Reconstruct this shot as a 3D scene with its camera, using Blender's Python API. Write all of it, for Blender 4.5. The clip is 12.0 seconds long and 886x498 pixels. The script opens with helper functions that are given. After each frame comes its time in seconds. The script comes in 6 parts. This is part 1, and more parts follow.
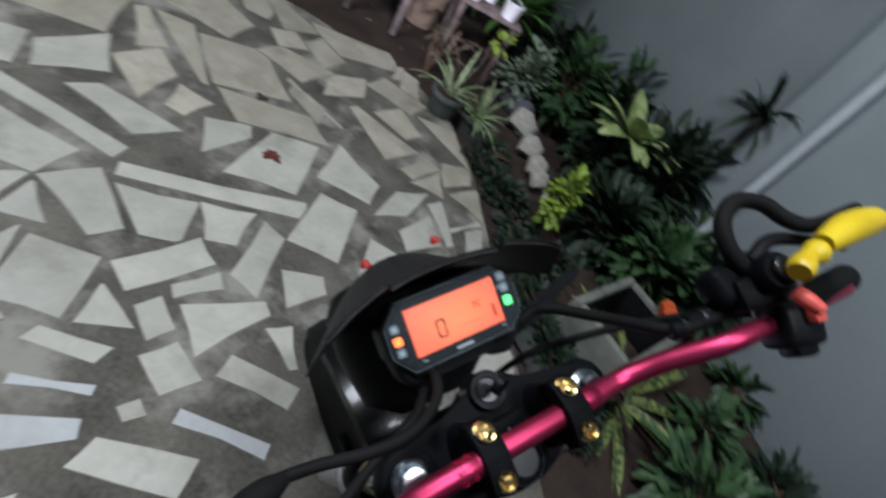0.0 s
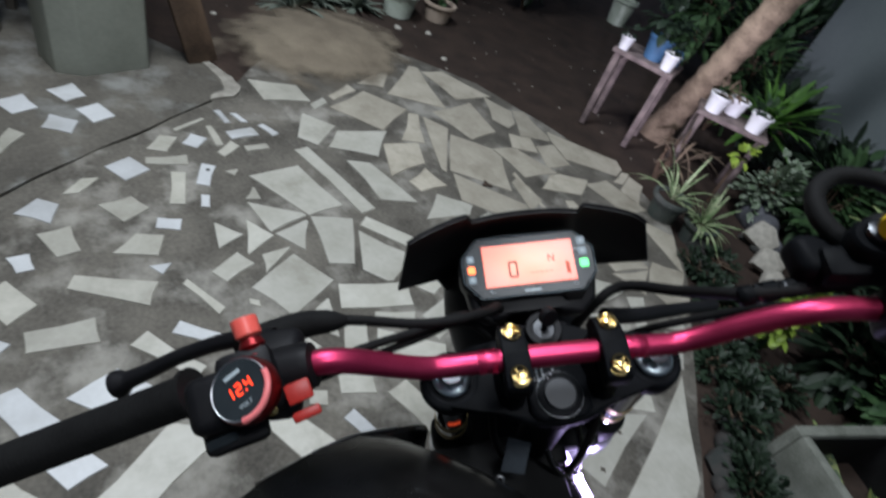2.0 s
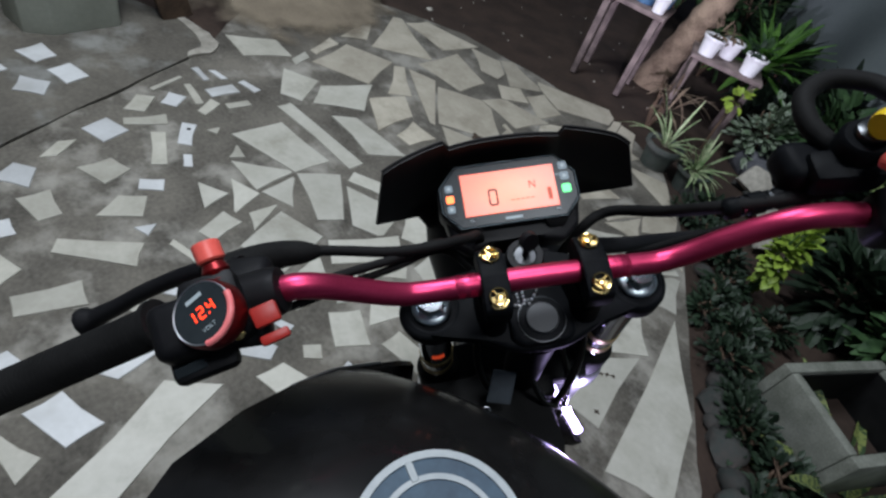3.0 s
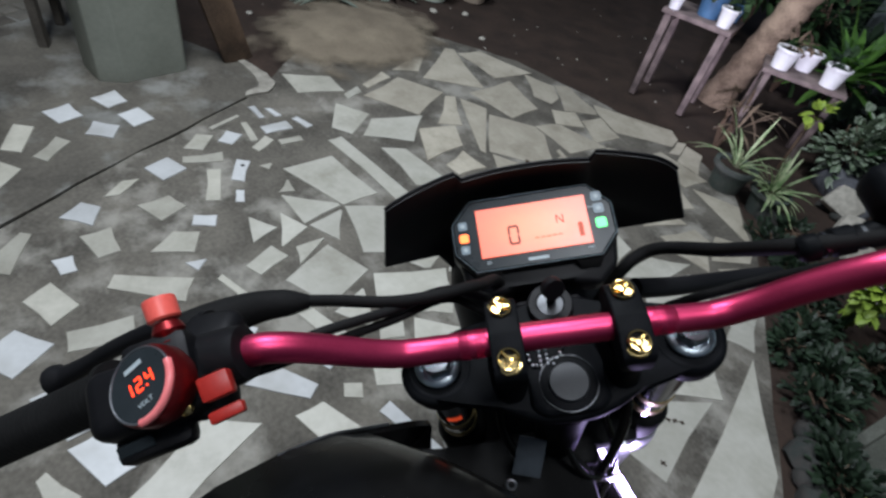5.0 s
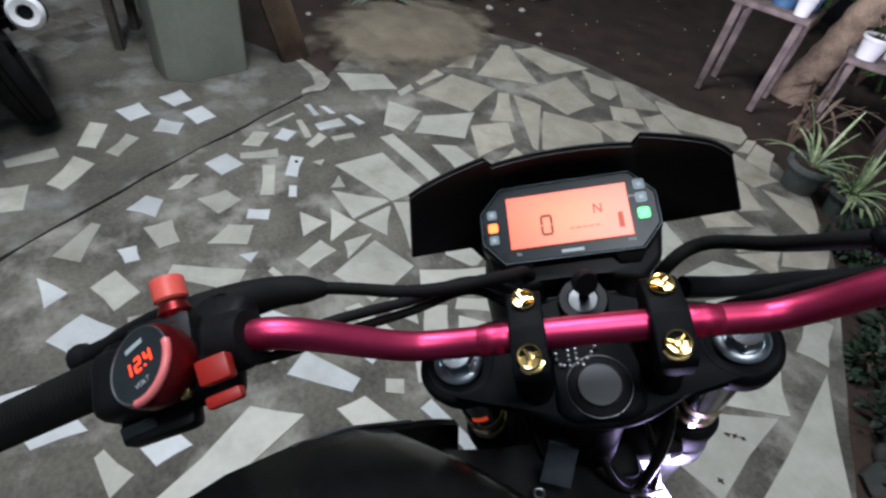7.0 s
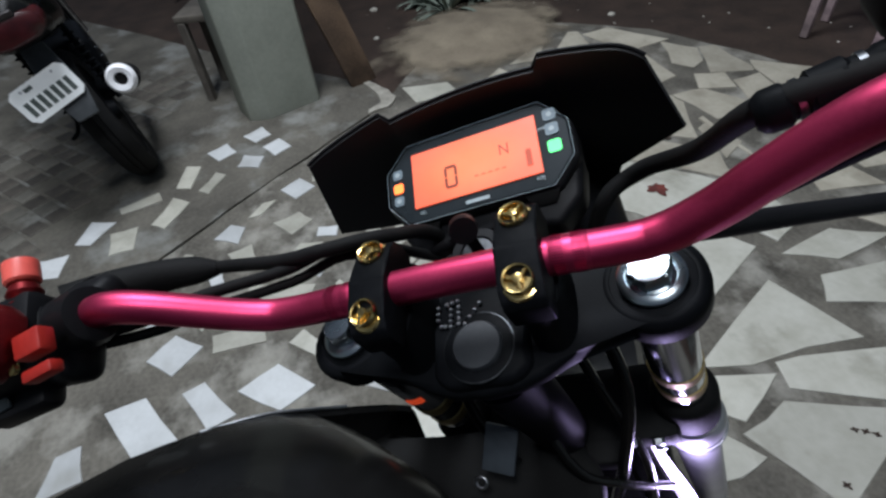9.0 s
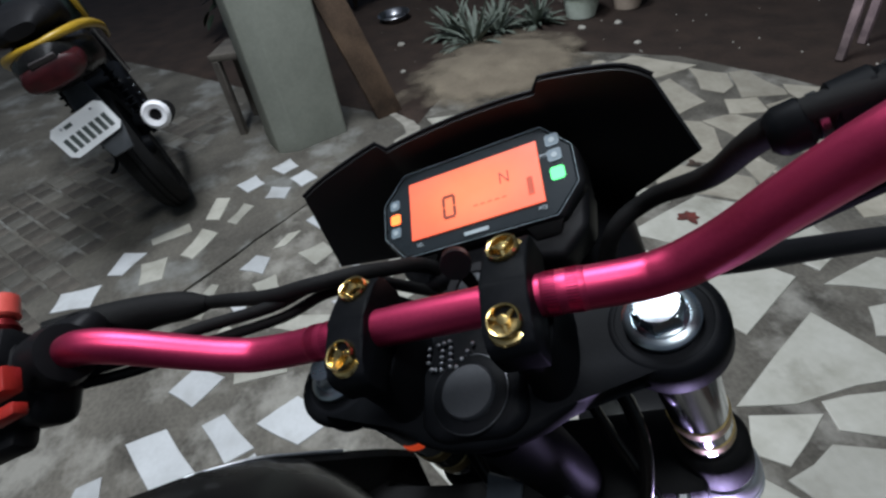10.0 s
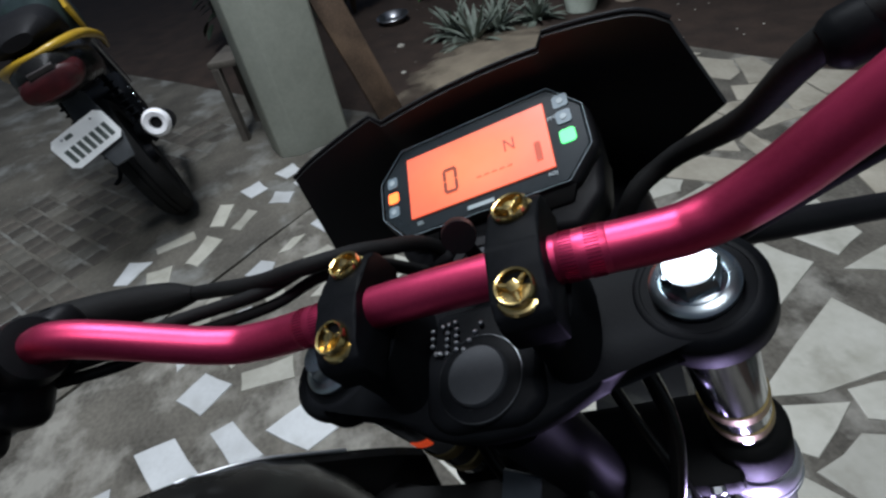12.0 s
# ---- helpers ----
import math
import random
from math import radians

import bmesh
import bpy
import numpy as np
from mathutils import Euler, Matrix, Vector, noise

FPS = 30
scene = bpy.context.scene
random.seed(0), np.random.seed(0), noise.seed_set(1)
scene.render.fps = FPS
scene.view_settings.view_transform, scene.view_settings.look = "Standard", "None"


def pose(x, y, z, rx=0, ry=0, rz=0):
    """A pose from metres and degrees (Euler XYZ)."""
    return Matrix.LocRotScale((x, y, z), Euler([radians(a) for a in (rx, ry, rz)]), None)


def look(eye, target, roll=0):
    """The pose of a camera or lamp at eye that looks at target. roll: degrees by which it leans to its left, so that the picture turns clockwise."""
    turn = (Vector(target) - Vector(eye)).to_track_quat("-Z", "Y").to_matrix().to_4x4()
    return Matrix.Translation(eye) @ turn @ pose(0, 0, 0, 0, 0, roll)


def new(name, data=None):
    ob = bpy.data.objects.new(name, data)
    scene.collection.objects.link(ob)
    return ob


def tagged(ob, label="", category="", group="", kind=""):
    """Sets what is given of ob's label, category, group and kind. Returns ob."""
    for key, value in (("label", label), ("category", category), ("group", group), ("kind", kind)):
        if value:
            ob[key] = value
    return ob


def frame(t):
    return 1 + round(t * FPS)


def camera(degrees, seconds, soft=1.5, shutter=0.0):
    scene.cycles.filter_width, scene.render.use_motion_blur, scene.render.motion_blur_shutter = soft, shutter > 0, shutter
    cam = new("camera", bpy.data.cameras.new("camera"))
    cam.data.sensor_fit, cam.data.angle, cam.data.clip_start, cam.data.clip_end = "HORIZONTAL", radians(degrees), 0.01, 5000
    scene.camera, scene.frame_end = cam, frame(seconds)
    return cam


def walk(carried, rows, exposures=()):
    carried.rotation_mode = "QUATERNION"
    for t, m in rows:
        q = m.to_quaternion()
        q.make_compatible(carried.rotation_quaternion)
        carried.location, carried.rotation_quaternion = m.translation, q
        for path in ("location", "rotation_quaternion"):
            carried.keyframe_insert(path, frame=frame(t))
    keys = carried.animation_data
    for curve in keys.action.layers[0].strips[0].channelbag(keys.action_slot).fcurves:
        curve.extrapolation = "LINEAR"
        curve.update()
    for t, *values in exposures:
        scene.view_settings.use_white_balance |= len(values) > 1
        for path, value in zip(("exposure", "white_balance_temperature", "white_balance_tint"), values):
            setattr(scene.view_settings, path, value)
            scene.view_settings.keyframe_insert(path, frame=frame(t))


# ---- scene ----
cam = camera(81.1, 12.0, soft=2.5, shutter=0.5)
PATH = [
    (0, (0.053, 0.043, 1.4), (-0.03, 1.609, 0.158), 37.0),
    (0.5, (0.042, -0.013, 1.416), (-0.48, 1.493, 0.209), 37.2),
    (1, (0.187, 0.038, 1.428), (-0.713, 1.385, 0.256), 32.9),
    (1.5, (0.293, 0.031, 1.417), (-0.807, 1.174, 0.2), 23.3),
    (2, (0.325, 0.004, 1.393), (-0.669, 1.19, 0.126), 22.4),
    (2.5, (0.353, 0.011, 1.372), (-0.539, 1.206, 0.04), 22.7),
    (4.5, (0.346, 0.086, 1.343), (-0.664, 1.135, -0.028), 16.7),
    (5, (0.334, 0.11, 1.333), (-0.757, 1.11, -0.012), 14.7),
    (5.5, (0.319, 0.108, 1.321), (-0.813, 1.057, -0.027), 14.1),
    (6, (0.329, 0.094, 1.31), (-0.805, 1.016, -0.056), 13.8),
    (6.5, (0.324, 0.112, 1.312), (-0.827, 0.996, -0.065), 13.0),
    (8.5, (0.418, 0.27, 1.28), (-0.954, 0.794, -0.078), -2.6),
    (9, (0.414, 0.312, 1.255), (-0.993, 0.746, -0.098), -7.2),
    (9.5, (0.407, 0.321, 1.254), (-1.055, 0.679, -0.062), -9.7),
    (10, (0.402, 0.342, 1.238), (-1.111, 0.704, -0.019), -9.7),
    (10.5, (0.396, 0.345, 1.219), (-1.126, 0.712, -0.026), -10.4),
    (11, (0.388, 0.347, 1.212), (-1.139, 0.705, -0.028), -11.6),
    (11.5, (0.387, 0.345, 1.205), (-1.141, 0.691, -0.04), -12.3),
    (12, (0.389, 0.345, 1.203), (-1.141, 0.684, -0.04), -12.3),
]
walk(cam, [(t, look(eye, target, roll)) for t, eye, target, roll in PATH],
     exposures=[(0, -0.18), (0.7, -0.05), (1.6, -0.02), (2.5, -0.18), (4.5, -0.06), (8.5, -0.06), (10.5, -0.08), (12, -0.09)])

# ---- light: two unseen cold lamps overhead, the second an added fill, faint night sky ----
world = bpy.data.worlds.new("night")
scene.world = world
world.use_nodes = True
world.node_tree.nodes["Background"].inputs[0].default_value = (0.55, 0.7, 1.0, 1)
world.node_tree.nodes["Background"].inputs[1].default_value = 0.11


def area_lamp(name, eye, target, sx, sy, watts, colour):
    d = bpy.data.lights.new(name, "AREA")
    d.shape, d.size, d.size_y, d.energy, d.color = "RECTANGLE", sx, sy, watts, colour
    ob = new(name, d)
    ob.matrix_world = look(eye, target)
    return ob


area_lamp("yard_lamp", (-1.72, 0.25, 4.2), (-1.65, 0.6, 0), 1.2, 1.0, 158, (0.88, 0.945, 1.04))
# unseen, added to whiten the display and brighten plate and pillar
area_lamp("fill_lamp", (1.0, -0.45, 5.3), (-0.6, 0.6, 0), 0.8, 0.8, 104, (0.90, 0.95, 1.02))


# ---- materials ----
def material(name, base, dark=None, rough=0.6, metal=0.0, scale=20.0, fine=140.0, bump=0.15, mix=0.5, coat=0.0, per_object=0.0, spec=0.5, coat_rough=0.06, emit=None, glow=0.0, world_size=False, film=None):
    """Two scales of noise between two colours, wear in the gloss, and a fine relief."""
    m = bpy.data.materials.new(name)
    m.use_nodes = True
    n, l = m.node_tree.nodes, m.node_tree.links
    b = n["Principled BSDF"]
    dark = dark or tuple(c * 0.7 for c in base)
    pos = n.new("ShaderNodeNewGeometry") if world_size else n.new("ShaderNodeTexCoord")
    place = pos.outputs["Position" if world_size else "Object"]
    big, small = n.new("ShaderNodeTexNoise"), n.new("ShaderNodeTexNoise")
    for tex, s, detail in ((big, scale, 6), (small, fine, 4)):
        tex.inputs["Scale"].default_value, tex.inputs["Detail"].default_value = s, detail
        l.new(place, tex.inputs["Vector"])
    add = n.new("ShaderNodeMath")
    add.operation = "MULTIPLY_ADD"
    add.inputs[1].default_value = 0.45
    l.new(small.outputs["Fac"], add.inputs[0])
    l.new(big.outputs["Fac"], add.inputs[2])
    ramp = n.new("ShaderNodeMapRange")
    ramp.inputs["From Min"].default_value, ramp.inputs["From Max"].default_value = 0.72 - mix * 0.35, 0.72 + mix * 0.35
    l.new(add.outputs[0], ramp.inputs["Value"])
    col = n.new("ShaderNodeMix")
    col.data_type = "RGBA"
    col.inputs[6].default_value, col.inputs[7].default_value = (*dark, 1), (*base, 1)
    l.new(ramp.outputs["Result"], col.inputs["Factor"])
    last = col.outputs[2]
    if per_object:
        info, hue = n.new("ShaderNodeObjectInfo"), n.new("ShaderNodeHueSaturation")
        var = n.new("ShaderNodeMapRange")
        var.inputs["To Min"].default_value, var.inputs["To Max"].default_value = 1 - per_object, 1 + per_object
        l.new(info.outputs["Random"], var.inputs["Value"])
        l.new(var.outputs["Result"], hue.inputs["Value"])
        l.new(last, hue.inputs["Color"])
        last = hue.outputs["Color"]
    if film:
        tint, size, low, high, strength = film
        cloud, reach, over = n.new("ShaderNodeTexNoise"), n.new("ShaderNodeMapRange"), n.new("ShaderNodeMix")
        cloud.inputs["Scale"].default_value, cloud.inputs["Detail"].default_value, cloud.inputs["Roughness"].default_value = size, 9, 0.62
        l.new(place, cloud.inputs["Vector"])
        reach.inputs["From Min"].default_value, reach.inputs["From Max"].default_value, reach.inputs["To Max"].default_value = low, high, strength
        l.new(cloud.outputs["Fac"], reach.inputs["Value"])
        over.data_type = "RGBA"
        l.new(reach.outputs["Result"], over.inputs["Factor"])
        l.new(last, over.inputs[6])
        over.inputs[7].default_value = (*tint, 1)
        last = over.outputs[2]
    l.new(last, b.inputs["Base Color"])
    wear = n.new("ShaderNodeMapRange")
    wear.inputs["To Min"].default_value, wear.inputs["To Max"].default_value = max(rough - 0.1, 0.02), min(rough + 0.1, 1)
    l.new(big.outputs["Fac"], wear.inputs["Value"])
    l.new(wear.outputs["Result"], b.inputs["Roughness"])
    b.inputs["Metallic"].default_value = metal
    b.inputs["Specular IOR Level"].default_value = spec
    b.inputs["Coat Weight"].default_value = coat
    b.inputs["Coat Roughness"].default_value = coat_rough
    if bump:
        rel = n.new("ShaderNodeBump")
        rel.inputs["Strength"].default_value, rel.inputs["Distance"].default_value = bump, 0.004
        l.new(add.outputs[0], rel.inputs["Height"])
        l.new(rel.outputs["Normal"], b.inputs["Normal"])
    if emit:
        b.inputs["Emission Color"].default_value = (*emit, 1)
        b.inputs["Emission Strength"].default_value = glow
    return m


CEMENT = material("grey_cement", (0.168, 0.154, 0.127), (0.048, 0.043, 0.034), 0.85, scale=4.5, fine=70, bump=0.6, mix=0.62, world_size=True, film=((0.36, 0.345, 0.30), 3.6, 0.50, 0.63, 0.72))
CEMENT_DARK = material("terrace_cement", (0.140, 0.128, 0.104), (0.050, 0.045, 0.036), 0.8, scale=3.5, fine=70, bump=0.5, mix=0.66, world_size=True, film=((0.26, 0.265, 0.245), 3.2, 0.51, 0.66, 0.7))
MARBLE = material("marble_offcut", (0.50, 0.49, 0.43), (0.38, 0.37, 0.31), 0.48, scale=8, fine=45, bump=0.2, mix=0.7, per_object=0.13, world_size=True, film=((0.20, 0.185, 0.14), 5.0, 0.55, 0.72, 0.6))
SANDSTONE = material("buff_sandstone", (0.46, 0.425, 0.345), (0.33, 0.30, 0.235), 0.7, scale=8, fine=45, bump=0.25, mix=0.7, per_object=0.16, world_size=True, film=((0.20, 0.175, 0.13), 5.0, 0.52, 0.70, 0.65))
WHITE_TILE = material("glazed_white_tile", (0.57, 0.585, 0.585), (0.45, 0.46, 0.455), 0.46, scale=9, fine=80, bump=0.06, mix=0.8, per_object=0.14, world_size=True, film=((0.27, 0.26, 0.225), 5.0, 0.54, 0.72, 0.6))
BUFF_TILE = material("buff_tile", (0.47, 0.455, 0.39), (0.33, 0.32, 0.265), 0.5, scale=9, fine=60, bump=0.12, mix=0.8, per_object=0.18, world_size=True, film=((0.21, 0.195, 0.155), 5.0, 0.52, 0.70, 0.65))
BROWN_TILE = material("brown_mosaic", (0.105, 0.092, 0.074), (0.055, 0.048, 0.040), 0.6, scale=8, fine=90, bump=0.15, per_object=0.32)
GREY_TILE = material("grey_green_mosaic", (0.135, 0.125, 0.104), (0.085, 0.08, 0.066), 0.65, scale=8, fine=90, bump=0.15, per_object=0.25)
SOIL = material("dark_soil", (0.055, 0.034, 0.024), (0.020, 0.012, 0.008), 0.95, scale=5, fine=45, bump=1.0, mix=0.8)
SAND = material("heaped_sand", (0.27, 0.225, 0.16), (0.15, 0.12, 0.085), 0.95, scale=6, fine=90, bump=0.9, mix=0.8)
STONE = material("garden_stone", (0.055, 0.048, 0.043), (0.030, 0.038, 0.034), 0.85, scale=9, fine=60, bump=0.8, per_object=0.3)
PEBBLE = material("pale_pebble", (0.55, 0.52, 0.45), (0.35, 0.33, 0.28), 0.8, scale=30, fine=200)
PILLAR = material("pillar_paint", (0.50, 0.53, 0.455), (0.33, 0.35, 0.295), 0.7, scale=4, fine=50, bump=0.3, mix=0.9)
WALL = material("wall_paint", (0.25, 0.285, 0.29), (0.18, 0.21, 0.215), 0.8, scale=2, fine=40, bump=0.25, mix=0.9)
WALL_TRIM = material("pale_post_paint", (0.62, 0.66, 0.68), (0.48, 0.52, 0.54), 0.7, scale=3, fine=40)
PLANK = material("weathered_board", (0.17, 0.11, 0.07), (0.07, 0.045, 0.03), 0.85, scale=6, fine=120, bump=0.5)
GREY_WOOD = material("grey_weathered_wood", (0.25, 0.195, 0.18), (0.115, 0.088, 0.084), 0.85, scale=12, fine=160, bump=0.5)
DULL_WOOD = material("dull_grey_wood", (0.13, 0.115, 0.095), (0.06, 0.052, 0.044), 0.85, scale=8, fine=140, bump=0.5)
BARK = material("palm_bark", (0.38, 0.29, 0.20), (0.17, 0.125, 0.085), 0.9, scale=10, fine=70, bump=0.9)
WHITE_PLASTIC = material("white_plastic", (0.86, 0.87, 0.88), (0.76, 0.77, 0.77), 0.4, scale=12, fine=90, bump=0.05)
PALE_POT = material("pale_green_pot", (0.66, 0.73, 0.63), (0.48, 0.55, 0.45), 0.6, scale=12, fine=90)
BLUE_PLASTIC = material("blue_plastic", (0.07, 0.17, 0.30), (0.04, 0.10, 0.19), 0.45, scale=10, fine=90, bump=0.05)
GREY_POT = material("grey_clay_pot", (0.085, 0.09, 0.08), (0.045, 0.065, 0.055), 0.8, scale=12, fine=80, bump=0.4)
ORANGE_CLOTH = material("orange_plastic", (0.75, 0.13, 0.035), (0.55, 0.08, 0.02), 0.5, scale=15, fine=90)
FOAM = material("foam_box", (0.23, 0.24, 0.205), (0.10, 0.108, 0.085), 0.8, scale=8, fine=150, bump=0.3)
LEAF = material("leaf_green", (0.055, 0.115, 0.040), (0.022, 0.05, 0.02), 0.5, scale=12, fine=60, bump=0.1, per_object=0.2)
# leaf green cut to about a third, shade included in the colour
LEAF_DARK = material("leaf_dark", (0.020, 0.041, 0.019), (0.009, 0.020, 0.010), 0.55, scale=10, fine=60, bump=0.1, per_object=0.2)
LEAF_LIME = material("leaf_lime", (0.30, 0.42, 0.05), (0.16, 0.25, 0.035), 0.5, scale=14, fine=70, bump=0.1)
LEAF_CREAM = material("leaf_cream", (0.42, 0.48, 0.22), (0.16, 0.26, 0.07), 0.5, scale=16, fine=70, bump=0.1, mix=0.5)
LEAF_SILVER = material("leaf_silver", (0.36, 0.42, 0.33), (0.08, 0.14, 0.065), 0.5, scale=30, fine=90, bump=0.1, mix=0.4)
LEAF_PALE = material("leaf_variegated", (0.36, 0.42, 0.24), (0.11, 0.19, 0.07), 0.5, scale=26, fine=90, bump=0.1, mix=0.4)
LEAF_FRESH = material("leaf_fresh", (0.12, 0.28, 0.05), (0.055, 0.14, 0.025), 0.5, scale=12, fine=70, bump=0.1)
LEAF_GREY = material("leaf_grey", (0.22, 0.255, 0.21), (0.10, 0.125, 0.095), 0.6, scale=20, fine=90, bump=0.1)
LEAF_DRY = material("leaf_dry", (0.21, 0.155, 0.105), (0.10, 0.07, 0.048), 0.7, scale=14, fine=90, bump=0.2)
BLACK_PAINT = material("gloss_black_paint", (0.008, 0.0078, 0.0078), (0.005, 0.005, 0.005), 0.27, scale=6, fine=90, bump=0.0, coat=0.18, spec=0.2)
BLACK_PLASTIC = material("black_plastic", (0.008, 0.008, 0.009), (0.005, 0.005, 0.006), 0.48, scale=20, fine=300, bump=0.06, spec=0.16)
CLAMP_BLACK = material("satin_black_metal", (0.006, 0.0065, 0.008), (0.0035, 0.004, 0.0045), 0.52, scale=14, fine=400, bump=0.05, spec=0.05)
RUBBER = material("black_rubber", (0.010, 0.010, 0.010), (0.006, 0.006, 0.006), 0.72, scale=20, fine=260, bump=0.15, spec=0.14)
PINK_BAR = material("anodised_pink", (0.64, 0.050, 0.145), (0.54, 0.035, 0.11), 0.42, metal=0.97, scale=18, fine=420, bump=0.03, coat=0.24, coat_rough=0.44)
PINK_DARK = material("pink_tick", (0.30, 0.02, 0.07), (0.22, 0.014, 0.05), 0.45, metal=0.9, scale=30, fine=300, bump=0.0)
CHROME = material("chrome", (0.62, 0.64, 0.66), (0.52, 0.54, 0.56), 0.09, metal=1.0, scale=10, fine=120, bump=0.0)
STEEL = material("brushed_steel", (0.55, 0.56, 0.58), (0.42, 0.43, 0.45), 0.32, metal=1.0, scale=10, fine=200, bump=0.03)
CAP_CHROME = material("cap_chrome", (0.48, 0.54, 0.57), (0.38, 0.44, 0.47), 0.28, metal=1.0, scale=10, fine=120, bump=0.0)
SLIDER = material("bright_alloy", (0.74, 0.75, 0.78), (0.60, 0.61, 0.64), 0.36, metal=0.75, scale=14, fine=160, bump=0.05)
DARK_STEEL = material("dark_steel", (0.12, 0.125, 0.13), (0.08, 0.085, 0.09), 0.35, metal=1.0)
GOLD = material("gold_anodised", (0.80, 0.60, 0.26), (0.58, 0.41, 0.15), 0.24, metal=1.0, scale=40, fine=300, bump=0.0)
BRASS_BAND = material("dull_gold_band", (0.48, 0.36, 0.15), (0.34, 0.25, 0.10), 0.45, metal=0.9, scale=40, fine=300)
DARK_RED = material("dark_red_metal", (0.20, 0.010, 0.012), (0.12, 0.006, 0.008), 0.34, metal=0.7, scale=30, fine=300, bump=0.0)
RED_KNOB = material("coral_red_knob", (0.85, 0.13, 0.10), (0.7, 0.09, 0.07), 0.4, scale=30, fine=300, bump=0.03)
RED_PLASTIC = material("red_plastic", (0.42, 0.020, 0.012), (0.32, 0.015, 0.010), 0.45, scale=30, fine=300, bump=0.03)
YELLOW = material("yellow_plastic", (0.85, 0.62, 0.02), (0.7, 0.48, 0.015), 0.4, scale=20, fine=200, bump=0.03)
MUSTARD = material("mustard_fairing", (0.48, 0.30, 0.02), (0.36, 0.22, 0.015), 0.35, scale=12, fine=200, bump=0.0, coat=0.3)
TAIL_RED = material("tail_lamp_red", (0.055, 0.004, 0.006), (0.028, 0.003, 0.004), 0.35, scale=20, fine=200, bump=0.0)
PLATE = material("plate_white", (0.90, 0.92, 0.91), (0.84, 0.86, 0.85), 0.35, scale=30, fine=300, bump=0.03)
INK = material("plate_ink", (0.09, 0.11, 0.10), (0.05, 0.065, 0.06), 0.5, scale=30, fine=300)
LCD_INK = material("lcd_ink", (0.22, 0.05, 0.03), (0.18, 0.04, 0.02), 0.5, emit=(0.5, 0.08, 0.05), glow=0.25)
CLUSTER = material("cluster_face", (0.024, 0.030, 0.034), (0.018, 0.023, 0.026), 0.3, spec=0.2, scale=20, fine=200, bump=0.0)
GREY_PRINT = material("grey_print", (0.42, 0.48, 0.50), (0.36, 0.42, 0.44), 0.5)
ICON = material("icon_window", (0.20, 0.26, 0.29), (0.17, 0.22, 0.25), 0.4, bump=0.0)
BLUE_DECAL = material("blue_grey_decal", (0.065, 0.10, 0.135), (0.045, 0.065, 0.09), 0.6, bump=0.0, spec=0.2)
LCD = material("lcd_backlight", (0.4, 0.08, 0.04), None, 0.36, bump=0.0, spec=1.0, emit=(1.0, 0.25, 0.165), glow=1.1)


def uneven_backlight(mat, rim, heart):
    """A display lit brighter and yellower in its middle than along its edge."""
    n, l = mat.node_tree.nodes, mat.node_tree.links
    at, flat, far, fade, mixed = n.new("ShaderNodeTexCoord"), n.new("ShaderNodeVectorMath"), n.new("ShaderNodeVectorMath"), n.new("ShaderNodeMapRange"), n.new("ShaderNodeMix")
    flat.operation, far.operation, mixed.data_type = "MULTIPLY", "LENGTH", "RGBA"
    flat.inputs[1].default_value = (1 / 0.055, 1 / 0.030, 0)
    l.new(at.outputs["Object"], flat.inputs[0])
    l.new(flat.outputs[0], far.inputs[0])
    fade.interpolation_type = "SMOOTHSTEP"
    fade.inputs["From Min"].default_value, fade.inputs["From Max"].default_value = 0.15, 1.25
    l.new(far.outputs["Value"], fade.inputs["Value"])
    mixed.inputs[6].default_value, mixed.inputs[7].default_value = (*heart, 1), (*rim, 1)
    l.new(fade.outputs["Result"], mixed.inputs["Factor"])
    l.new(mixed.outputs[2], n["Principled BSDF"].inputs["Emission Color"])


uneven_backlight(LCD, (1.0, 0.148, 0.074), (1.0, 0.26, 0.10))
AMBER = material("amber_lamp", (0.5, 0.2, 0.05), None, 0.4, bump=0.0, emit=(1.0, 0.15, 0.03), glow=3.2)
GREEN = material("green_lamp", (0.1, 0.5, 0.15), None, 0.4, bump=0.0, emit=(0.12, 1.0, 0.30), glow=1.7)
LED_RED = material("led_digits", (0.4, 0.03, 0.01), None, 0.4, bump=0.0, emit=(1.0, 0.05, 0.015), glow=3.2)
LED_VIOLET = material("violet_running_light", (0.5, 0.45, 0.8), None, 0.4, bump=0.0, emit=(0.66, 0.55, 1.0), glow=9.0)


# ---- mesh helpers ----
def bm_box(sx, sy, sz, bevel=0.0, seg=2, m=None):
    bm = bmesh.new()
    bmesh.ops.create_cube(bm, size=1.0, matrix=Matrix.Diagonal((sx, sy, sz, 1)))
    if bevel:
        bmesh.ops.bevel(bm, geom=list(bm.edges), offset=bevel, segments=seg, affect="EDGES", profile=0.5)
    if m:
        bmesh.ops.transform(bm, matrix=m, verts=bm.verts)
    return bm


def bm_prism(pts, h, bevel=0.0, seg=2, m=None):
    """A plan outline in x and y, h thick, its top at z = 0."""
    bm = bmesh.new()
    low, high = [bm.verts.new((x, y, -h)) for x, y in pts], [bm.verts.new((x, y, 0)) for x, y in pts]
    bm.faces.new(high)
    bm.faces.new(low[::-1])
    for i in range(len(pts)):
        bm.faces.new((low[i - 1], low[i], high[i], high[i - 1]))
    if bevel:
        bmesh.ops.bevel(bm, geom=list(bm.edges), offset=bevel, segments=seg, affect="EDGES", profile=0.5)
    bmesh.ops.recalc_face_normals(bm, faces=bm.faces)
    if m:
        bmesh.ops.transform(bm, matrix=m, verts=bm.verts)
    return bm


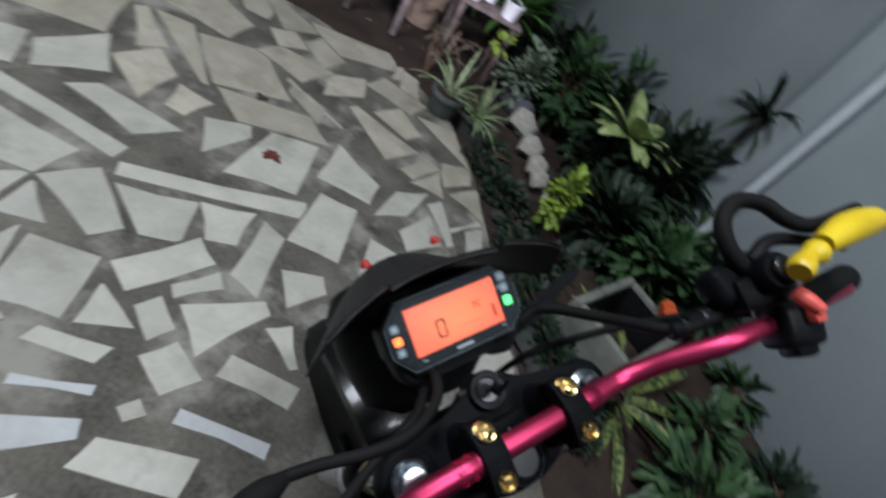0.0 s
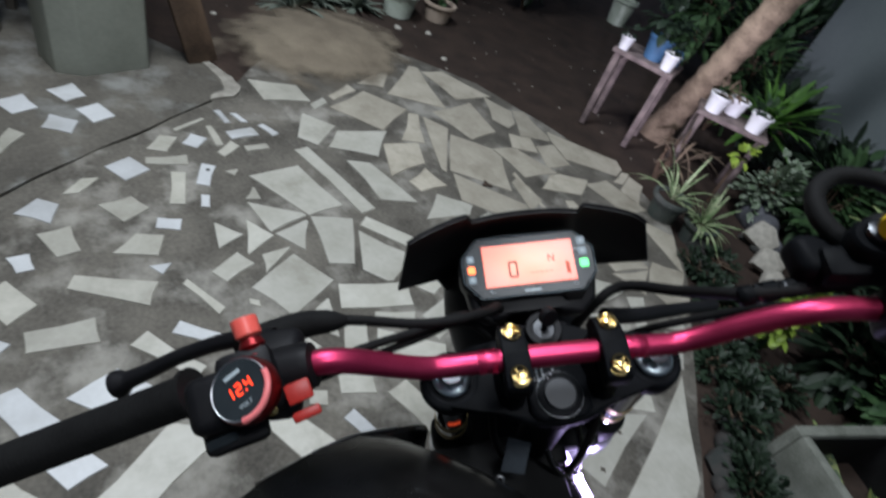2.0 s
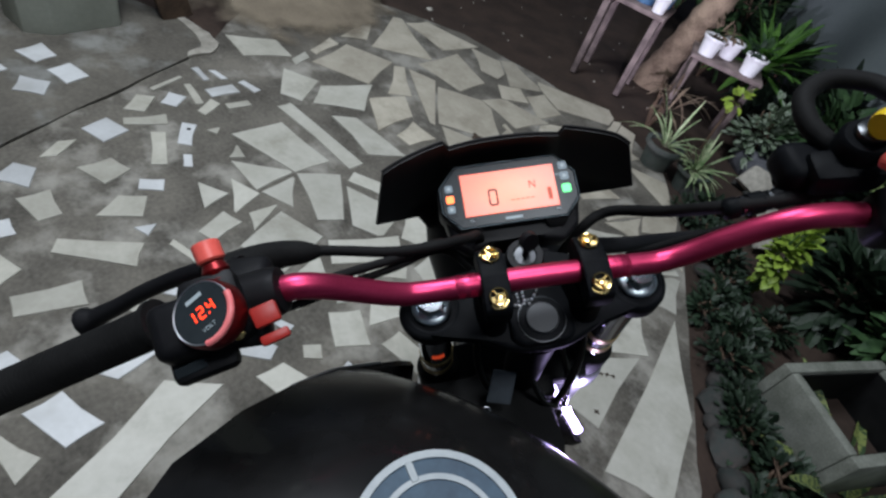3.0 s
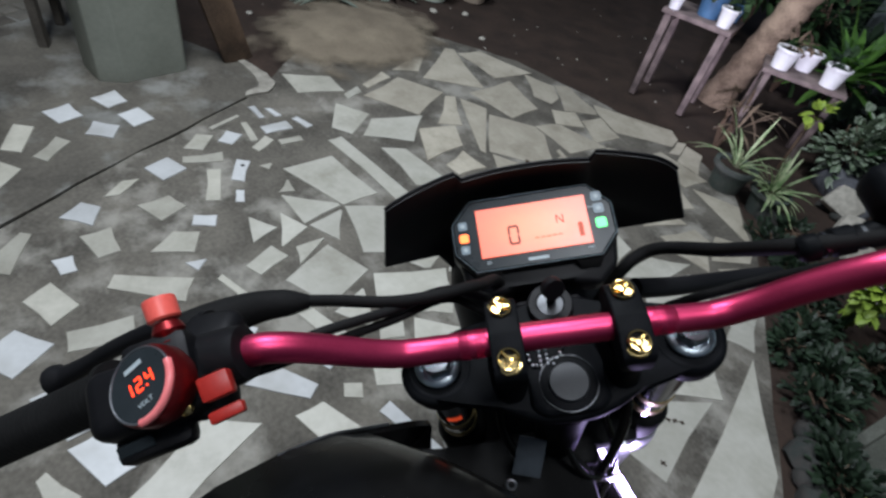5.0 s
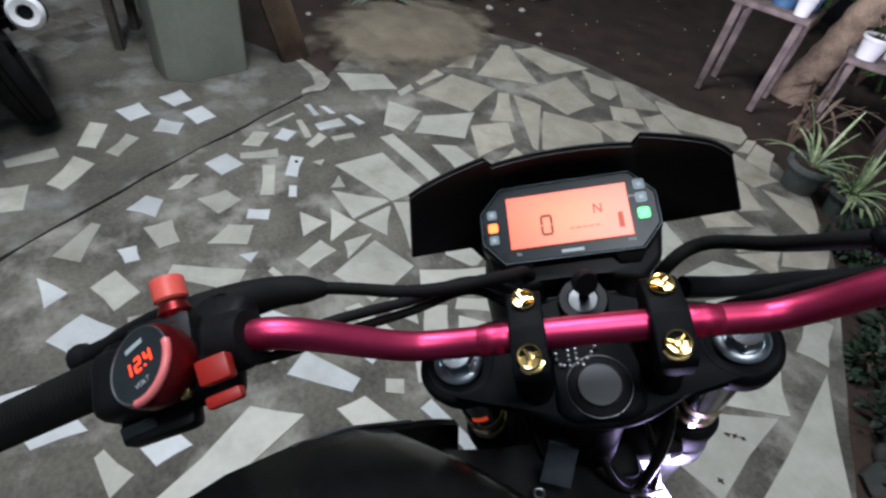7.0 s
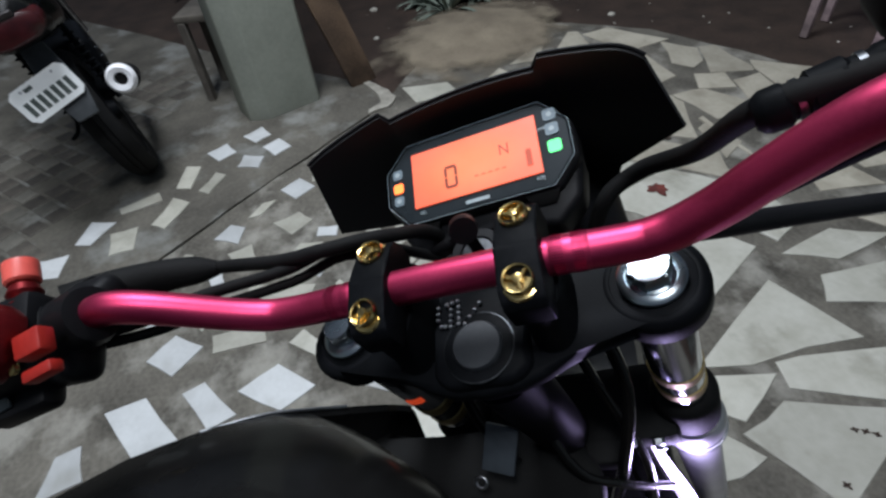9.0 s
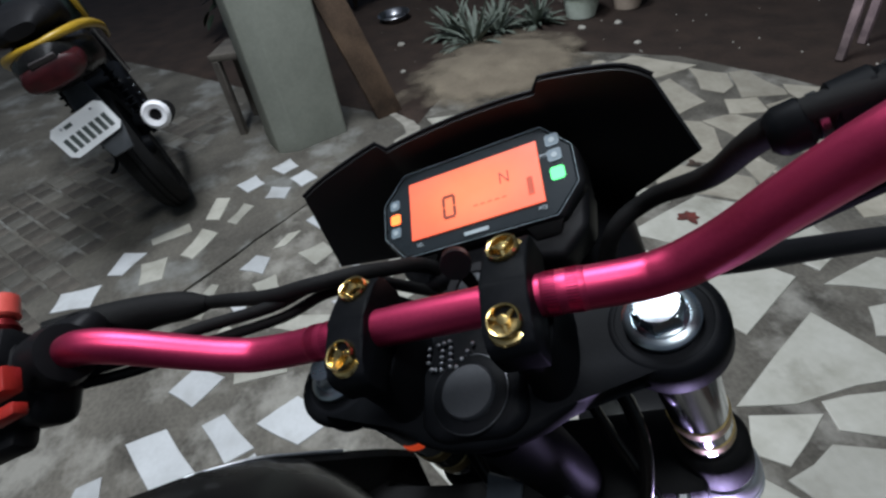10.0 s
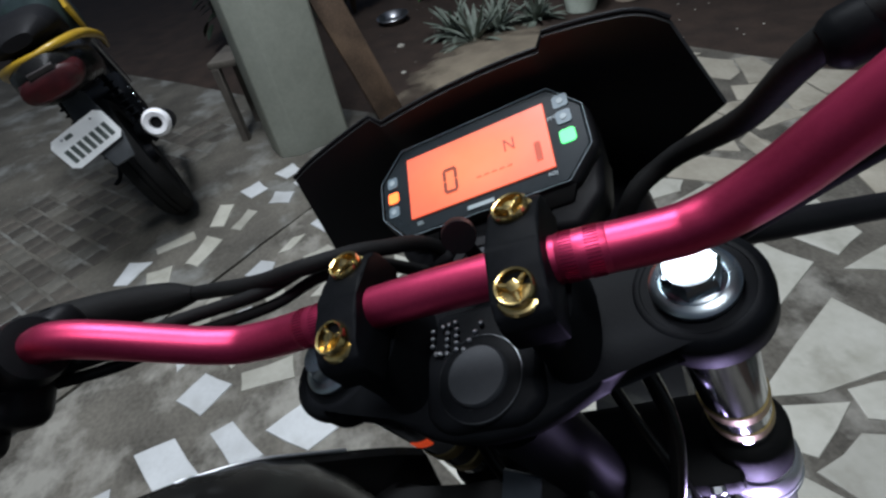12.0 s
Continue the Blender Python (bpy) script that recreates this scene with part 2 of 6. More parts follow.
def bm_lathe(profile, n=28, m=None):
    """Rings of (radius, height) turned about z."""
    bm = bmesh.new()
    rings = [[bm.verts.new((r * math.cos(2 * math.pi * i / n), r * math.sin(2 * math.pi * i / n), z)) for i in range(n)] for r, z in profile]
    for a, b in zip(rings, rings[1:]):
        for i in range(n):
            bm.faces.new((a[i - 1], a[i], b[i], b[i - 1]))
    bm.faces.new(rings[0][::-1])
    bm.faces.new(rings[-1])
    bmesh.ops.recalc_face_normals(bm, faces=bm.faces)
    if m:
        bmesh.ops.transform(bm, matrix=m, verts=bm.verts)
    return bm


def glide(pts, steps=6):
    """A smooth line through points."""
    p = [Vector(q) for q in pts]
    p = [2 * p[0] - p[1], *p, 2 * p[-1] - p[-2]]
    out = []
    for a, b, c, d in zip(p, p[1:], p[2:], p[3:]):
        for k in range(steps):
            t = k / steps
            out.append(0.5 * (2 * b + (c - a) * t + (2 * a - 5 * b + 4 * c - d) * t * t + (3 * b - a - 3 * c + d) * t**3))
    return [*out, p[-2]]


def bm_tube(pts, r, n=14, steps=6, m=None):
    """A round tube along a smooth line; r is one radius or a function of 0..1."""
    line = glide(pts, steps) if steps > 1 else [Vector(q) for q in pts]
    bm, rings, side = bmesh.new(), [], None
    for i, p in enumerate(line):
        way = (line[min(i + 1, len(line) - 1)] - line[max(i - 1, 0)]).normalized()
        if side is None:
            side = way.orthogonal().normalized()
        side = (side - side.dot(way) * way).normalized()
        other = way.cross(side)
        rad = r(i / (len(line) - 1)) if callable(r) else r
        rings.append([bm.verts.new(p + rad * (math.cos(2 * math.pi * k / n) * side + math.sin(2 * math.pi * k / n) * other)) for k in range(n)])
    for a, b in zip(rings, rings[1:]):
        for i in range(n):
            bm.faces.new((a[i - 1], a[i], b[i], b[i - 1]))
    bm.faces.new(rings[0][::-1])
    bm.faces.new(rings[-1])
    bmesh.ops.recalc_face_normals(bm, faces=bm.faces)
    if m:
        bmesh.ops.transform(bm, matrix=m, verts=bm.verts)
    return bm


def bm_loft(rings, m=None, capped=True):
    bm = bmesh.new()
    rows = [[bm.verts.new(p) for p in ring] for ring in rings]
    for a, b in zip(rows, rows[1:]):
        for i in range(len(a)):
            bm.faces.new((a[i - 1], a[i], b[i], b[i - 1]))
    if capped:
        bm.faces.new(rows[0][::-1])
        bm.faces.new(rows[-1])
    bmesh.ops.recalc_face_normals(bm, faces=bm.faces)
    if m:
        bmesh.ops.transform(bm, matrix=m, verts=bm.verts)
    return bm


def joined(*bms):
    """Pours several bmeshes into the first."""
    first = bms[0]
    for b in bms[1:]:
        me = bpy.data.meshes.new("tmp")
        b.to_mesh(me)
        b.free()
        first.from_mesh(me)
        bpy.data.meshes.remove(me)
    return first


def as_mesh(name, bm, mat, smooth=38):
    me = bpy.data.meshes.new(name)
    bm.to_mesh(me)
    bm.free()
    me.materials.append(mat)
    if smooth:
        me.polygons.foreach_set("use_smooth", [True] * len(me.polygons))
        me.set_sharp_from_angle(angle=radians(smooth))
    return me


PLACE = {}


def thing(name, at, label, category, group="", kind="", rz=0.0):
    """An empty at a thing's base, to carry its parts."""
    ob = tagged(new(name), label, category, group, kind)
    ob.empty_display_size = 0.05
    ob.matrix_world = PLACE[ob.name] = pose(*at, 0, 0, rz)
    return ob


def solid(name, bm, mat, m, label, category, group="", kind="", smooth=38):
    """A thing that is one mesh."""
    ob = tagged(new(name, as_mesh(name, bm, mat, smooth)), label, category, group, kind)
    ob.matrix_world = PLACE[ob.name] = m
    return ob


def part(name, bm, mat, parent, label="", m=None, smooth=38):
    """One mesh under a thing or a part; m is its pose in the world."""
    ob = tagged(new(name, as_mesh(name, bm, mat, smooth)), label)
    ob.parent = parent
    m = m if m is not None else PLACE[parent.name]
    PLACE[ob.name] = m
    ob.matrix_basis = PLACE[parent.name].inverted() @ m
    return ob


def letters(text, size, depth, m):
    """Built-in letters as a mesh, in the plane of m."""
    cu = bpy.data.curves.new("letters", "FONT")
    cu.body, cu.size, cu.extrude, cu.align_x, cu.align_y = text, size, depth, "CENTER", "CENTER"
    ob = new("letters", cu)
    me = bpy.data.meshes.new_from_object(ob)
    bm = bmesh.new()
    bm.from_mesh(me)
    bpy.data.objects.remove(ob)
    bpy.data.meshes.remove(me)
    bpy.data.curves.remove(cu)
    bmesh.ops.transform(bm, matrix=m, verts=bm.verts)
    return bm


# ---- the setting ----
def stretch(k, n, far):
    """Places along an axis, close together near the middle, out to the horizon."""
    s = 2 * k / n - 1
    return math.copysign(5.0 * abs(s) + far * abs(s) ** 9, s)


def ground_height(x, y):
    near = max(0.0, 1 - math.hypot(x + 0.5, y - 2) / 12)
    return -0.035 + near * (0.030 * noise.noise((x * 0.9, y * 0.9, 0.3)) + 0.016 * noise.noise((x * 4, y * 4, 1.7)) + 0.007 * noise.noise((x * 15, y * 15, 3.1)))


def ground():
    n, bm = 150, bmesh.new()
    rows = []
    for j in range(n + 1):
        rows.append([])
        for i in range(n + 1):
            x, y = -1.0 + stretch(i, n, 300), 2.2 + stretch(j, n, 300)
            z = ground_height(x, y)
            if (-1.2 < x < 0.6 and -2 < y < 1.2) or x < -2.2 and y < 0.82 + (x + 2.45) * 0.7 - 0.12 and x > -5.5 and y > -3.4:
                z = -0.1
            rows[-1].append(bm.verts.new((x, y, z)))
    for a, b in zip(rows, rows[1:]):
        for i in range(n):
            bm.faces.new((a[i], a[i + 1], b[i + 1], b[i]))
    return solid("ground", bm, SOIL, pose(0, 0, 0), "bare dark brown garden soil, damp and uneven", "soil", kind="structure", smooth=60)


ground()


def rough_line(pts, step=0.09, wobble=0.016, seed=1.0):
    """An outline with a broken, hand-laid edge."""
    out = []
    for (ax, ay), (bx, by) in zip(pts, [*pts[1:], pts[0]]):
        n = max(1, min(40, round(math.hypot(bx - ax, by - ay) / step)))
        for k in range(n):
            x, y = ax + (bx - ax) * k / n, ay + (by - ay) * k / n
            out.append((x + wobble * noise.noise((x * 6, y * 6, seed)), y + wobble * noise.noise((x * 6, y * 6, seed + 9))))
    return out


EDGE = [(3.0, -3.4), (3.0, -2.3), (1.5, 0.02), (0.56, 1.41), (0.29, 1.80), (-0.17, 2.45), (-0.52, 2.80), (-0.90, 2.92), (-1.60, 2.74), (-2.10, 2.56), (-2.48, 2.24),
        (-2.75, 1.85), (-2.62, 1.35), (-2.30, 1.05), (-2.03, 0.81), (-1.52, 0.01), (-1.12, -0.56), (0.1, -2.34), (0.83, -3.4)]
pavement = solid("pavement", bm_prism(rough_line(EDGE), 0.09), CEMENT, pose(0, 0, 0), "grey cement yard set with broken marble offcuts", "pavement", kind="structure", smooth=0)
TERRACE = [(-2.036, 0.813), (-1.526, 0.007), (-1.126, -0.563), (0.094, -2.345), (0.824, -3.4), (-6.5, -3.4), (-6.5, -2.06), (-4.16, -0.42), (-3.53, -0.02), (-2.66, 0.62), (-2.34, 0.86), (-2.18, 0.90)]
terrace = solid("terrace", bm_prism(rough_line(TERRACE, wobble=0.006, seed=5.0), 0.10, m=pose(0, 0, 0.006)), CEMENT_DARK, pose(0, 0, 0), "dark grey cement porch floor with scattered tiles", "porch floor", kind="structure", smooth=0)


LIP = [(-2.00, 0.755), (-2.035, 0.765), (-2.075, 0.835), (-2.19, 0.865), (-2.36, 0.825), (-2.37, 0.865), (-2.20, 0.935), (-2.10, 0.935), (-2.02, 0.86)]
solid("trim_porch_lip", bm_prism(rough_line(LIP, step=0.035, wobble=0.022, seed=3.0), 0.06, m=pose(0, 0, 0.012)), material("chipped_mortar", (0.36, 0.34, 0.29), (0.20, 0.185, 0.155), 0.9, scale=14, fine=90, bump=0.8), pose(0, 0, 0), "chipped pale mortar lip at the porch corner", "trim", kind="structure", smooth=0)


def feathered(mat, rx, ry):
    """Lets a spilled layer thin out towards its rim, with an uneven edge."""
    n, l = mat.node_tree.nodes, mat.node_tree.links
    where, size, grain = n.new("ShaderNodeTexCoord"), n.new("ShaderNodeVectorMath"), n.new("ShaderNodeTexNoise")
    size.operation = "MULTIPLY"
    size.inputs[1].default_value = (1 / rx, 1 / ry, 0)
    l.new(where.outputs["Object"], size.inputs[0])
    far = n.new("ShaderNodeVectorMath")
    far.operation = "LENGTH"
    l.new(size.outputs[0], far.inputs[0])
    grain.inputs["Scale"].default_value, grain.inputs["Detail"].default_value = 5.0, 9
    l.new(where.outputs["Object"], grain.inputs["Vector"])
    add, thin = n.new("ShaderNodeMath"), n.new("ShaderNodeMapRange")
    add.operation = "MULTIPLY_ADD"
    add.inputs[1].default_value = 0.9
    l.new(grain.outputs["Fac"], add.inputs[0])
    l.new(far.outputs["Value"], add.inputs[2])
    thin.inputs["From Min"].default_value, thin.inputs["From Max"].default_value = 1.02, 1.36
    thin.inputs["To Min"].default_value, thin.inputs["To Max"].default_value = 1.0, 0.0
    l.new(add.outputs[0], thin.inputs["Value"])
    l.new(thin.outputs["Result"], n["Principled BSDF"].inputs["Alpha"])
    return mat


def spilled_sand():
    """Low spill on the yard's far corner, thickest in its middle."""
    n, bm, rows = 50, bmesh.new(), []
    for j in range(n + 1):
        rows.append([])
        for i in range(n + 1):
            u, v = 2 * i / n - 1, 2 * j / n - 1
            d = math.hypot(u, v)
            z = 0.012 + 0.060 * max(0.0, 1 - d * 1.15) ** 1.1 + 0.012 * noise.noise((u * 6, v * 6, 2.0)) * max(0, 1 - d)
            rows[-1].append(bm.verts.new((0.80 * u, 0.60 * v, z)))
    for a, b in zip(rows, rows[1:]):
        for i in range(n):
            bm.faces.new((a[i], a[i + 1], b[i + 1], b[i]))
    return solid("spilled_sand", bm, feathered(SAND, 0.80, 0.60), pose(-2.64, 1.64, 0.0, 0, 0, -65), "low spill of buff sand over the paving edge", "sand", smooth=60)


spilled_sand()


def pillar():
    w, d, c = 0.192, 0.112, 0.016
    outline = [(-d, -w), (d - 0.06, -w), (d, -w + 0.09), (d, w - c), (d - c, w), (-d, w)]
    bm = bm_prism(outline, 3.0, 0.006, 2, pose(0, 0, 3.0))
    return solid("pillar", bm, PILLAR, pose(-2.364, 0.359, 0.004, 0, 0, 15), "square grey-green painted concrete porch pillar", "pillar", kind="structure")


pillar()

# the garden wall with its pale post
WALL_A, WALL_B = Vector((3.6, 0.6, 0)), Vector((-1.17, 5.217, 0))
along = (WALL_B - WALL_A).normalized()
turn = math.degrees(math.atan2(along.y, along.x))
mid = (WALL_A + WALL_B) / 2
SIGN = -1
solid("wall_garden", bm_box((WALL_B - WALL_A).length, 0.15, 2.6, 0.004), WALL, pose(mid.x, mid.y, 1.2, 0, 0, turn), "blue-grey painted garden wall behind the plants", "wall", kind="structure")
# paler copy of the wall colour: this face is lit, the rest shaded
WALL_LIT = material("lit_wall_tone", (0.33, 0.375, 0.385), (0.26, 0.30, 0.31), 0.75, scale=2, fine=40, bump=0.25, mix=0.9)
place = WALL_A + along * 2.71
solid("wall_pilaster", bm_box(2.0, 0.10, 2.56, 0.006), WALL_LIT, pose(place.x + 0.10 * along.y * SIGN, place.y - 0.10 * along.x * SIGN, 1.2, 0, 0, turn), "projecting part of the garden wall, its lit face put into a paler blue-grey", "wall", kind="structure")
place = WALL_A + along * 3.47
solid("wall_pipe", bm_tube([(0, 0, -0.1), (0, 0, 2.4)], 0.028, 18, 1), WALL_TRIM, pose(place.x + 0.19 * along.y * SIGN, place.y - 0.19 * along.x * SIGN, 0.0), "white plastic downpipe on the garden wall", "pipe", kind="structure")
solid("wall_house", bm_box(9.0, 0.15, 3.2, 0.004), WALL, pose(-1.5, -3.5, 1.5), "plain painted house wall", "wall", kind="structure")


# ---- the motorcycle that the rider sits on ----
STEER = Matrix(((0.45496, -0.88935, 0.04541, 0.2058), (0.82592, 0.40234, -0.39494, 0.3713), (0.33297, 0.21719, 0.91759, 1.0443), (0, 0, 0, 1)))
ahead, above = Vector((-0.4462, 0.8949, 0)), Vector((-0.1246, -0.0621, 0.9903))
side = ahead.cross(above).normalized()
BODY = Matrix(((side.x, ahead.x, above.x, 0.348), (side.y, ahead.y, above.y, 0.448), (side.z, ahead.z, above.z, 0), (0, 0, 0, 1)))
ALONG_X = pose(0, 0, 0, 0, 90, 0)
bike = thing("motorcycle", (0.348, 0.448, 0), "black naked motorcycle with pink handlebar, parked leaning with its bars turned", "motorcycle")


def mirrored(make):
    """Calls make for the two sides: -1 is the rider's left."""
    for s in (-1, 1):
        make(s)


def st(x, y, z, rx=0, ry=0, rz=0):
    return STEER @ pose(x, y, z, rx, ry, rz)


# handlebar
BAR = [(-0.535, -0.044, -0.020), (-0.45, -0.028, 0.002), (-0.36, -0.018, 0.025), (-0.31, -0.014, 0.036), (-0.240, -0.009, 0.049), (-0.205, -0.006, 0.045), (-0.145, -0.002, -0.002), (-0.115, 0, -0.014), (-0.06, 0, -0.0145), (0, 0, -0.0150),
       (0.06, 0, -0.0180), (0.105, 0, -0.0222), (0.120, 0, -0.0212), (0.134, 0, -0.0165), (0.152, -0.001, -0.005), (0.172, -0.003, 0.013), (0.205, -0.009, 0.042), (0.240, -0.012, 0.049), (0.31, -0.018, 0.040), (0.47, -0.034, 0.010)]
handlebar = part("handlebar", bm_tube(BAR, 0.0112, 24, 8), PINK_BAR, bike, "satin pink anodised tubular handlebar", STEER)


def knurl(s):
    at = st(s * 0.0735, 0, -0.0190, 0, 5.3) if s > 0 else st(s * 0.0735, 0, -0.0145)
    bm = bm_lathe([(0.0111, -0.011), (0.01135, -0.0105), (0.01135, 0.0105), (0.0111, 0.011)], 36, ALONG_X)
    collar = part("knurled_collar", bm, PINK_BAR, handlebar, m=at)
    ticks = []
    for k in range(44):
        m = Matrix.Rotation(2 * math.pi * k / 44, 4, "X")
        for x in (-0.006, 0.005):
            ticks.append(bm_box(0.006, 0.0005, 0.0005, m=pose(x, 0, 0) @ m @ pose(0, 0, 0.01135)))
    tagged(part("knurling", joined(*ticks), PINK_DARK, collar, m=at, smooth=0), kind="stuff")


mirrored(knurl)


def bar_clamp(s):
    arc = [(-0.034, -0.030), (-0.034, -0.012), (-0.0315, -0.0062), (-0.024, -0.0028), (-0.012, 0.0010), (0, 0.0020), (0.012, 0.0010), (0.024, -0.0028), (0.0315, -0.0062), (0.034, -0.012), (0.034, -0.030)]
    cap = bm_prism(arc, 0.0255, 0.0018, 2, pose(0.01275, 0, 0) @ Matrix(((0, 0, 1, 0), (1, 0, 0, 0), (0, 1, 0, 0), (0, 0, 0, 1))))
    clamp = part("bar_clamp", cap, CLAMP_BLACK, bike, "matt black handlebar clamp", st(s * 0.048, 0, 0))
    riser = bm_loft([[(ex * math.copysign(abs(math.cos(a)) ** 0.8, math.cos(a)), ey * math.copysign(abs(math.sin(a)) ** 0.8, math.sin(a)), z) for a in [2 * math.pi * k / 32 for k in range(32)]] for z, ex, ey in ((-0.0775, 0.0190, 0.0375), (-0.0745, 0.0172, 0.0355), (-0.066, 0.0160, 0.0340), (-0.05, 0.0148, 0.0328), (-0.031, 0.0150, 0.0330))])
    part("riser", riser, CLAMP_BLACK, clamp, m=st(s * 0.048, 0, 0))
    for y in (-0.0215, 0.0215):
        flange = bm_lathe([(0.0108, -0.0052), (0.0113, -0.0042), (0.0104, -0.0028), (0.0080, -0.0022)], 32)
        cup_rim = bm_lathe([(0.0086, -0.0026), (0.0090, 0.0016), (0.0084, 0.0030), (0.0074, 0.0026), (0.0070, -0.0010)], 32)
        spokes = [bm_box(0.0072, 0.0024, 0.0026, 0.0006, 1, Matrix.Rotation(a, 4, "Z") @ pose(0.0036, 0, 0.0012)) for a in (0.4, 2.5, 4.6)]
        hexa = bm_lathe([(0.0030, -0.001), (0.0030, 0.0030), (0.0018, 0.0032)], 6)
        part("clamp_bolt", joined(flange, cup_rim, hexa, *spokes), GOLD, clamp, "gold anodised bolt with drilled head", st(s * 0.048, y, -0.0005, -8 if y > 0 else 8, 0, 20 * s))


mirrored(bar_clamp)

# upper yoke
half = [(0, 0.060), (0.030, 0.058), (0.052, 0.040), (0.085, 0.035)] + [(0.112 + 0.032 * math.cos(a), 0.0045 + 0.032 * math.sin(a)) for a in [1.5 - 0.25 * k for k in range(13)]] + [(0.092, -0.023), (0.060, -0.036), (0.040, -0.047), (0.022, -0.053), (0, -0.055)]
yoke = part("upper_yoke", bm_prism(half + [(-x, y) for x, y in half[1:-1]][::-1], 0.015, 0.005, 3), CLAMP_BLACK, bike, "satin black upper fork yoke", st(0, 0, -0.071))
web = bm_prism([(-0.030, 0.020), (0.030, 0.020), (0.032, -0.010), (0.034, -0.042), (0.022, -0.051), (-0.022, -0.051), (-0.034, -0.042), (-0.032, -0.010)], 0.018, 0.006, 3)
part("yoke_boss", web, CLAMP_BLACK, yoke, m=st(0, 0, -0.0630))
part("stem_washer", bm_lathe([(0.0245, -0.002), (0.025, 0.0), (0.023, 0.0012), (0.016, 0.0012)], 48), CLAMP_BLACK, yoke, "thin dark washer", st(0, -0.026, -0.0625))
part("washer_edge", bm_tube([(0.0242 * math.cos(k * 0.1309), 0.0242 * math.sin(k * 0.1309), 0) for k in range(49)], 0.00035, 6, 1), DARK_STEEL, yoke, "fine bright edge of the washer", st(0, -0.026, -0.0618))
part("stem_nut", joined(bm_lathe([(0.0192, 0.0), (0.0192, 0.0022), (0.0180, 0.0032), (0.010, 0.0032)], 6), bm_lathe([(0.0166, 0.002), (0.0169, 0.0052), (0.0158, 0.0070), (0.004, 0.0074)], 40)), material("grey_black_cap", (0.030, 0.033, 0.038), (0.021, 0.024, 0.028), 0.5, scale=30, fine=300, bump=0.05), yoke, "black plastic-capped steering stem nut", st(0, -0.026, -0.0645, 0, 0, 14))


def fork(s):
    x, y = (0.111, 0.0028) if s > 0 else (-0.109, 0.0066)
    leg = part("fork_tube", bm_lathe([(0.0205, -0.40), (0.0205, -0.006), (0.0195, 0.0)], 36), CHROME, bike, "polished chrome fork tube", st(x, y, -0.075))
    socket = bm_lathe([(0.0315, -0.026), (0.0330, -0.024), (0.0330, -0.008), (0.0318, -0.004), (0.0297, -0.0012), (0.0275, -0.0004), (0.0258, -0.0006), (0.0238, -0.0026), (0.0210, -0.0032)], 48)
    part("yoke_socket", socket, CLAMP_BLACK, yoke, "black socket of the yoke around the fork", st(x, y, -0.0700))
    cap = bm_lathe([(0.0190, -0.006), (0.0206, 0.0), (0.0204, 0.0012), (0.0197, 0.0018), (0.0178, 0.0028), (0.0154, 0.0034), (0.0148, 0.0026), (0.0130, 0.0036)], 48)
    part("fork_cap", cap, CAP_CHROME, leg, "chrome fork cap", st(x, y, -0.0675))
    part("cap_bolt", joined(bm_lathe([(0.0140, 0.0), (0.0140, 0.008), (0.0126, 0.0098)], 6), bm_lathe([(0.0120, 0.009), (0.0114, 0.0115), (0.006, 0.0118)], 32)), CAP_CHROME, leg, "chrome hexagon bolt head", st(x, y, -0.0640, 0, 0, 12))
    for z in (-0.212, -0.246):
        part("fork_band", bm_lathe([(0.0206, -0.0065), (0.0216, -0.0058), (0.0216, 0.0058), (0.0206, 0.0065)], 36), BRASS_BAND, leg, "dull gold ring on the fork", st(x, y, z))
    part("fork_seal", bm_lathe([(0.027, -0.066), (0.0295, -0.060), (0.0295, -0.010), (0.026, -0.002), (0.021, 0.001)], 36), RUBBER, leg, "black lower clamp ring", st(x, y, -0.272))
    slider = bm_lathe([(0.017, -0.49), (0.024, -0.47), (0.025, -0.33), (0.0255, -0.075), (0.0300, -0.060), (0.0325, -0.050), (0.0335, -0.018), (0.0320, -0.006), (0.0295, -0.002), (0.0275, -0.004), (0.022, -0.004)], 40)
    part("fork_slider", slider, SLIDER, leg, "bright alloy fork slider with a bell-shaped top", st(x, y, -0.343))
    for z in (-0.030, -0.046):
        part("slider_groove", bm_lathe([(0.0330, -0.0012), (0.0340, 0.0), (0.0330, 0.0012)], 40), STEEL, leg, "fine turned ridge", st(x, y, -0.343 + z))


mirrored(fork)
part("lower_yoke", joined(bm_box(0.20, 0.075, 0.034, 0.008, 2), bm_box(0.10, 0.05, 0.03, 0.006, 2, pose(0, -0.03, 0.0))), RUBBER, bike, "black lower fork yoke", st(0, 0.002, -0.312))
part("steering_stem", bm_lathe([(0.024, -0.17), (0.026, 0.0)], 24), CLAMP_BLACK, bike, m=st(0, -0.026, -0.10))

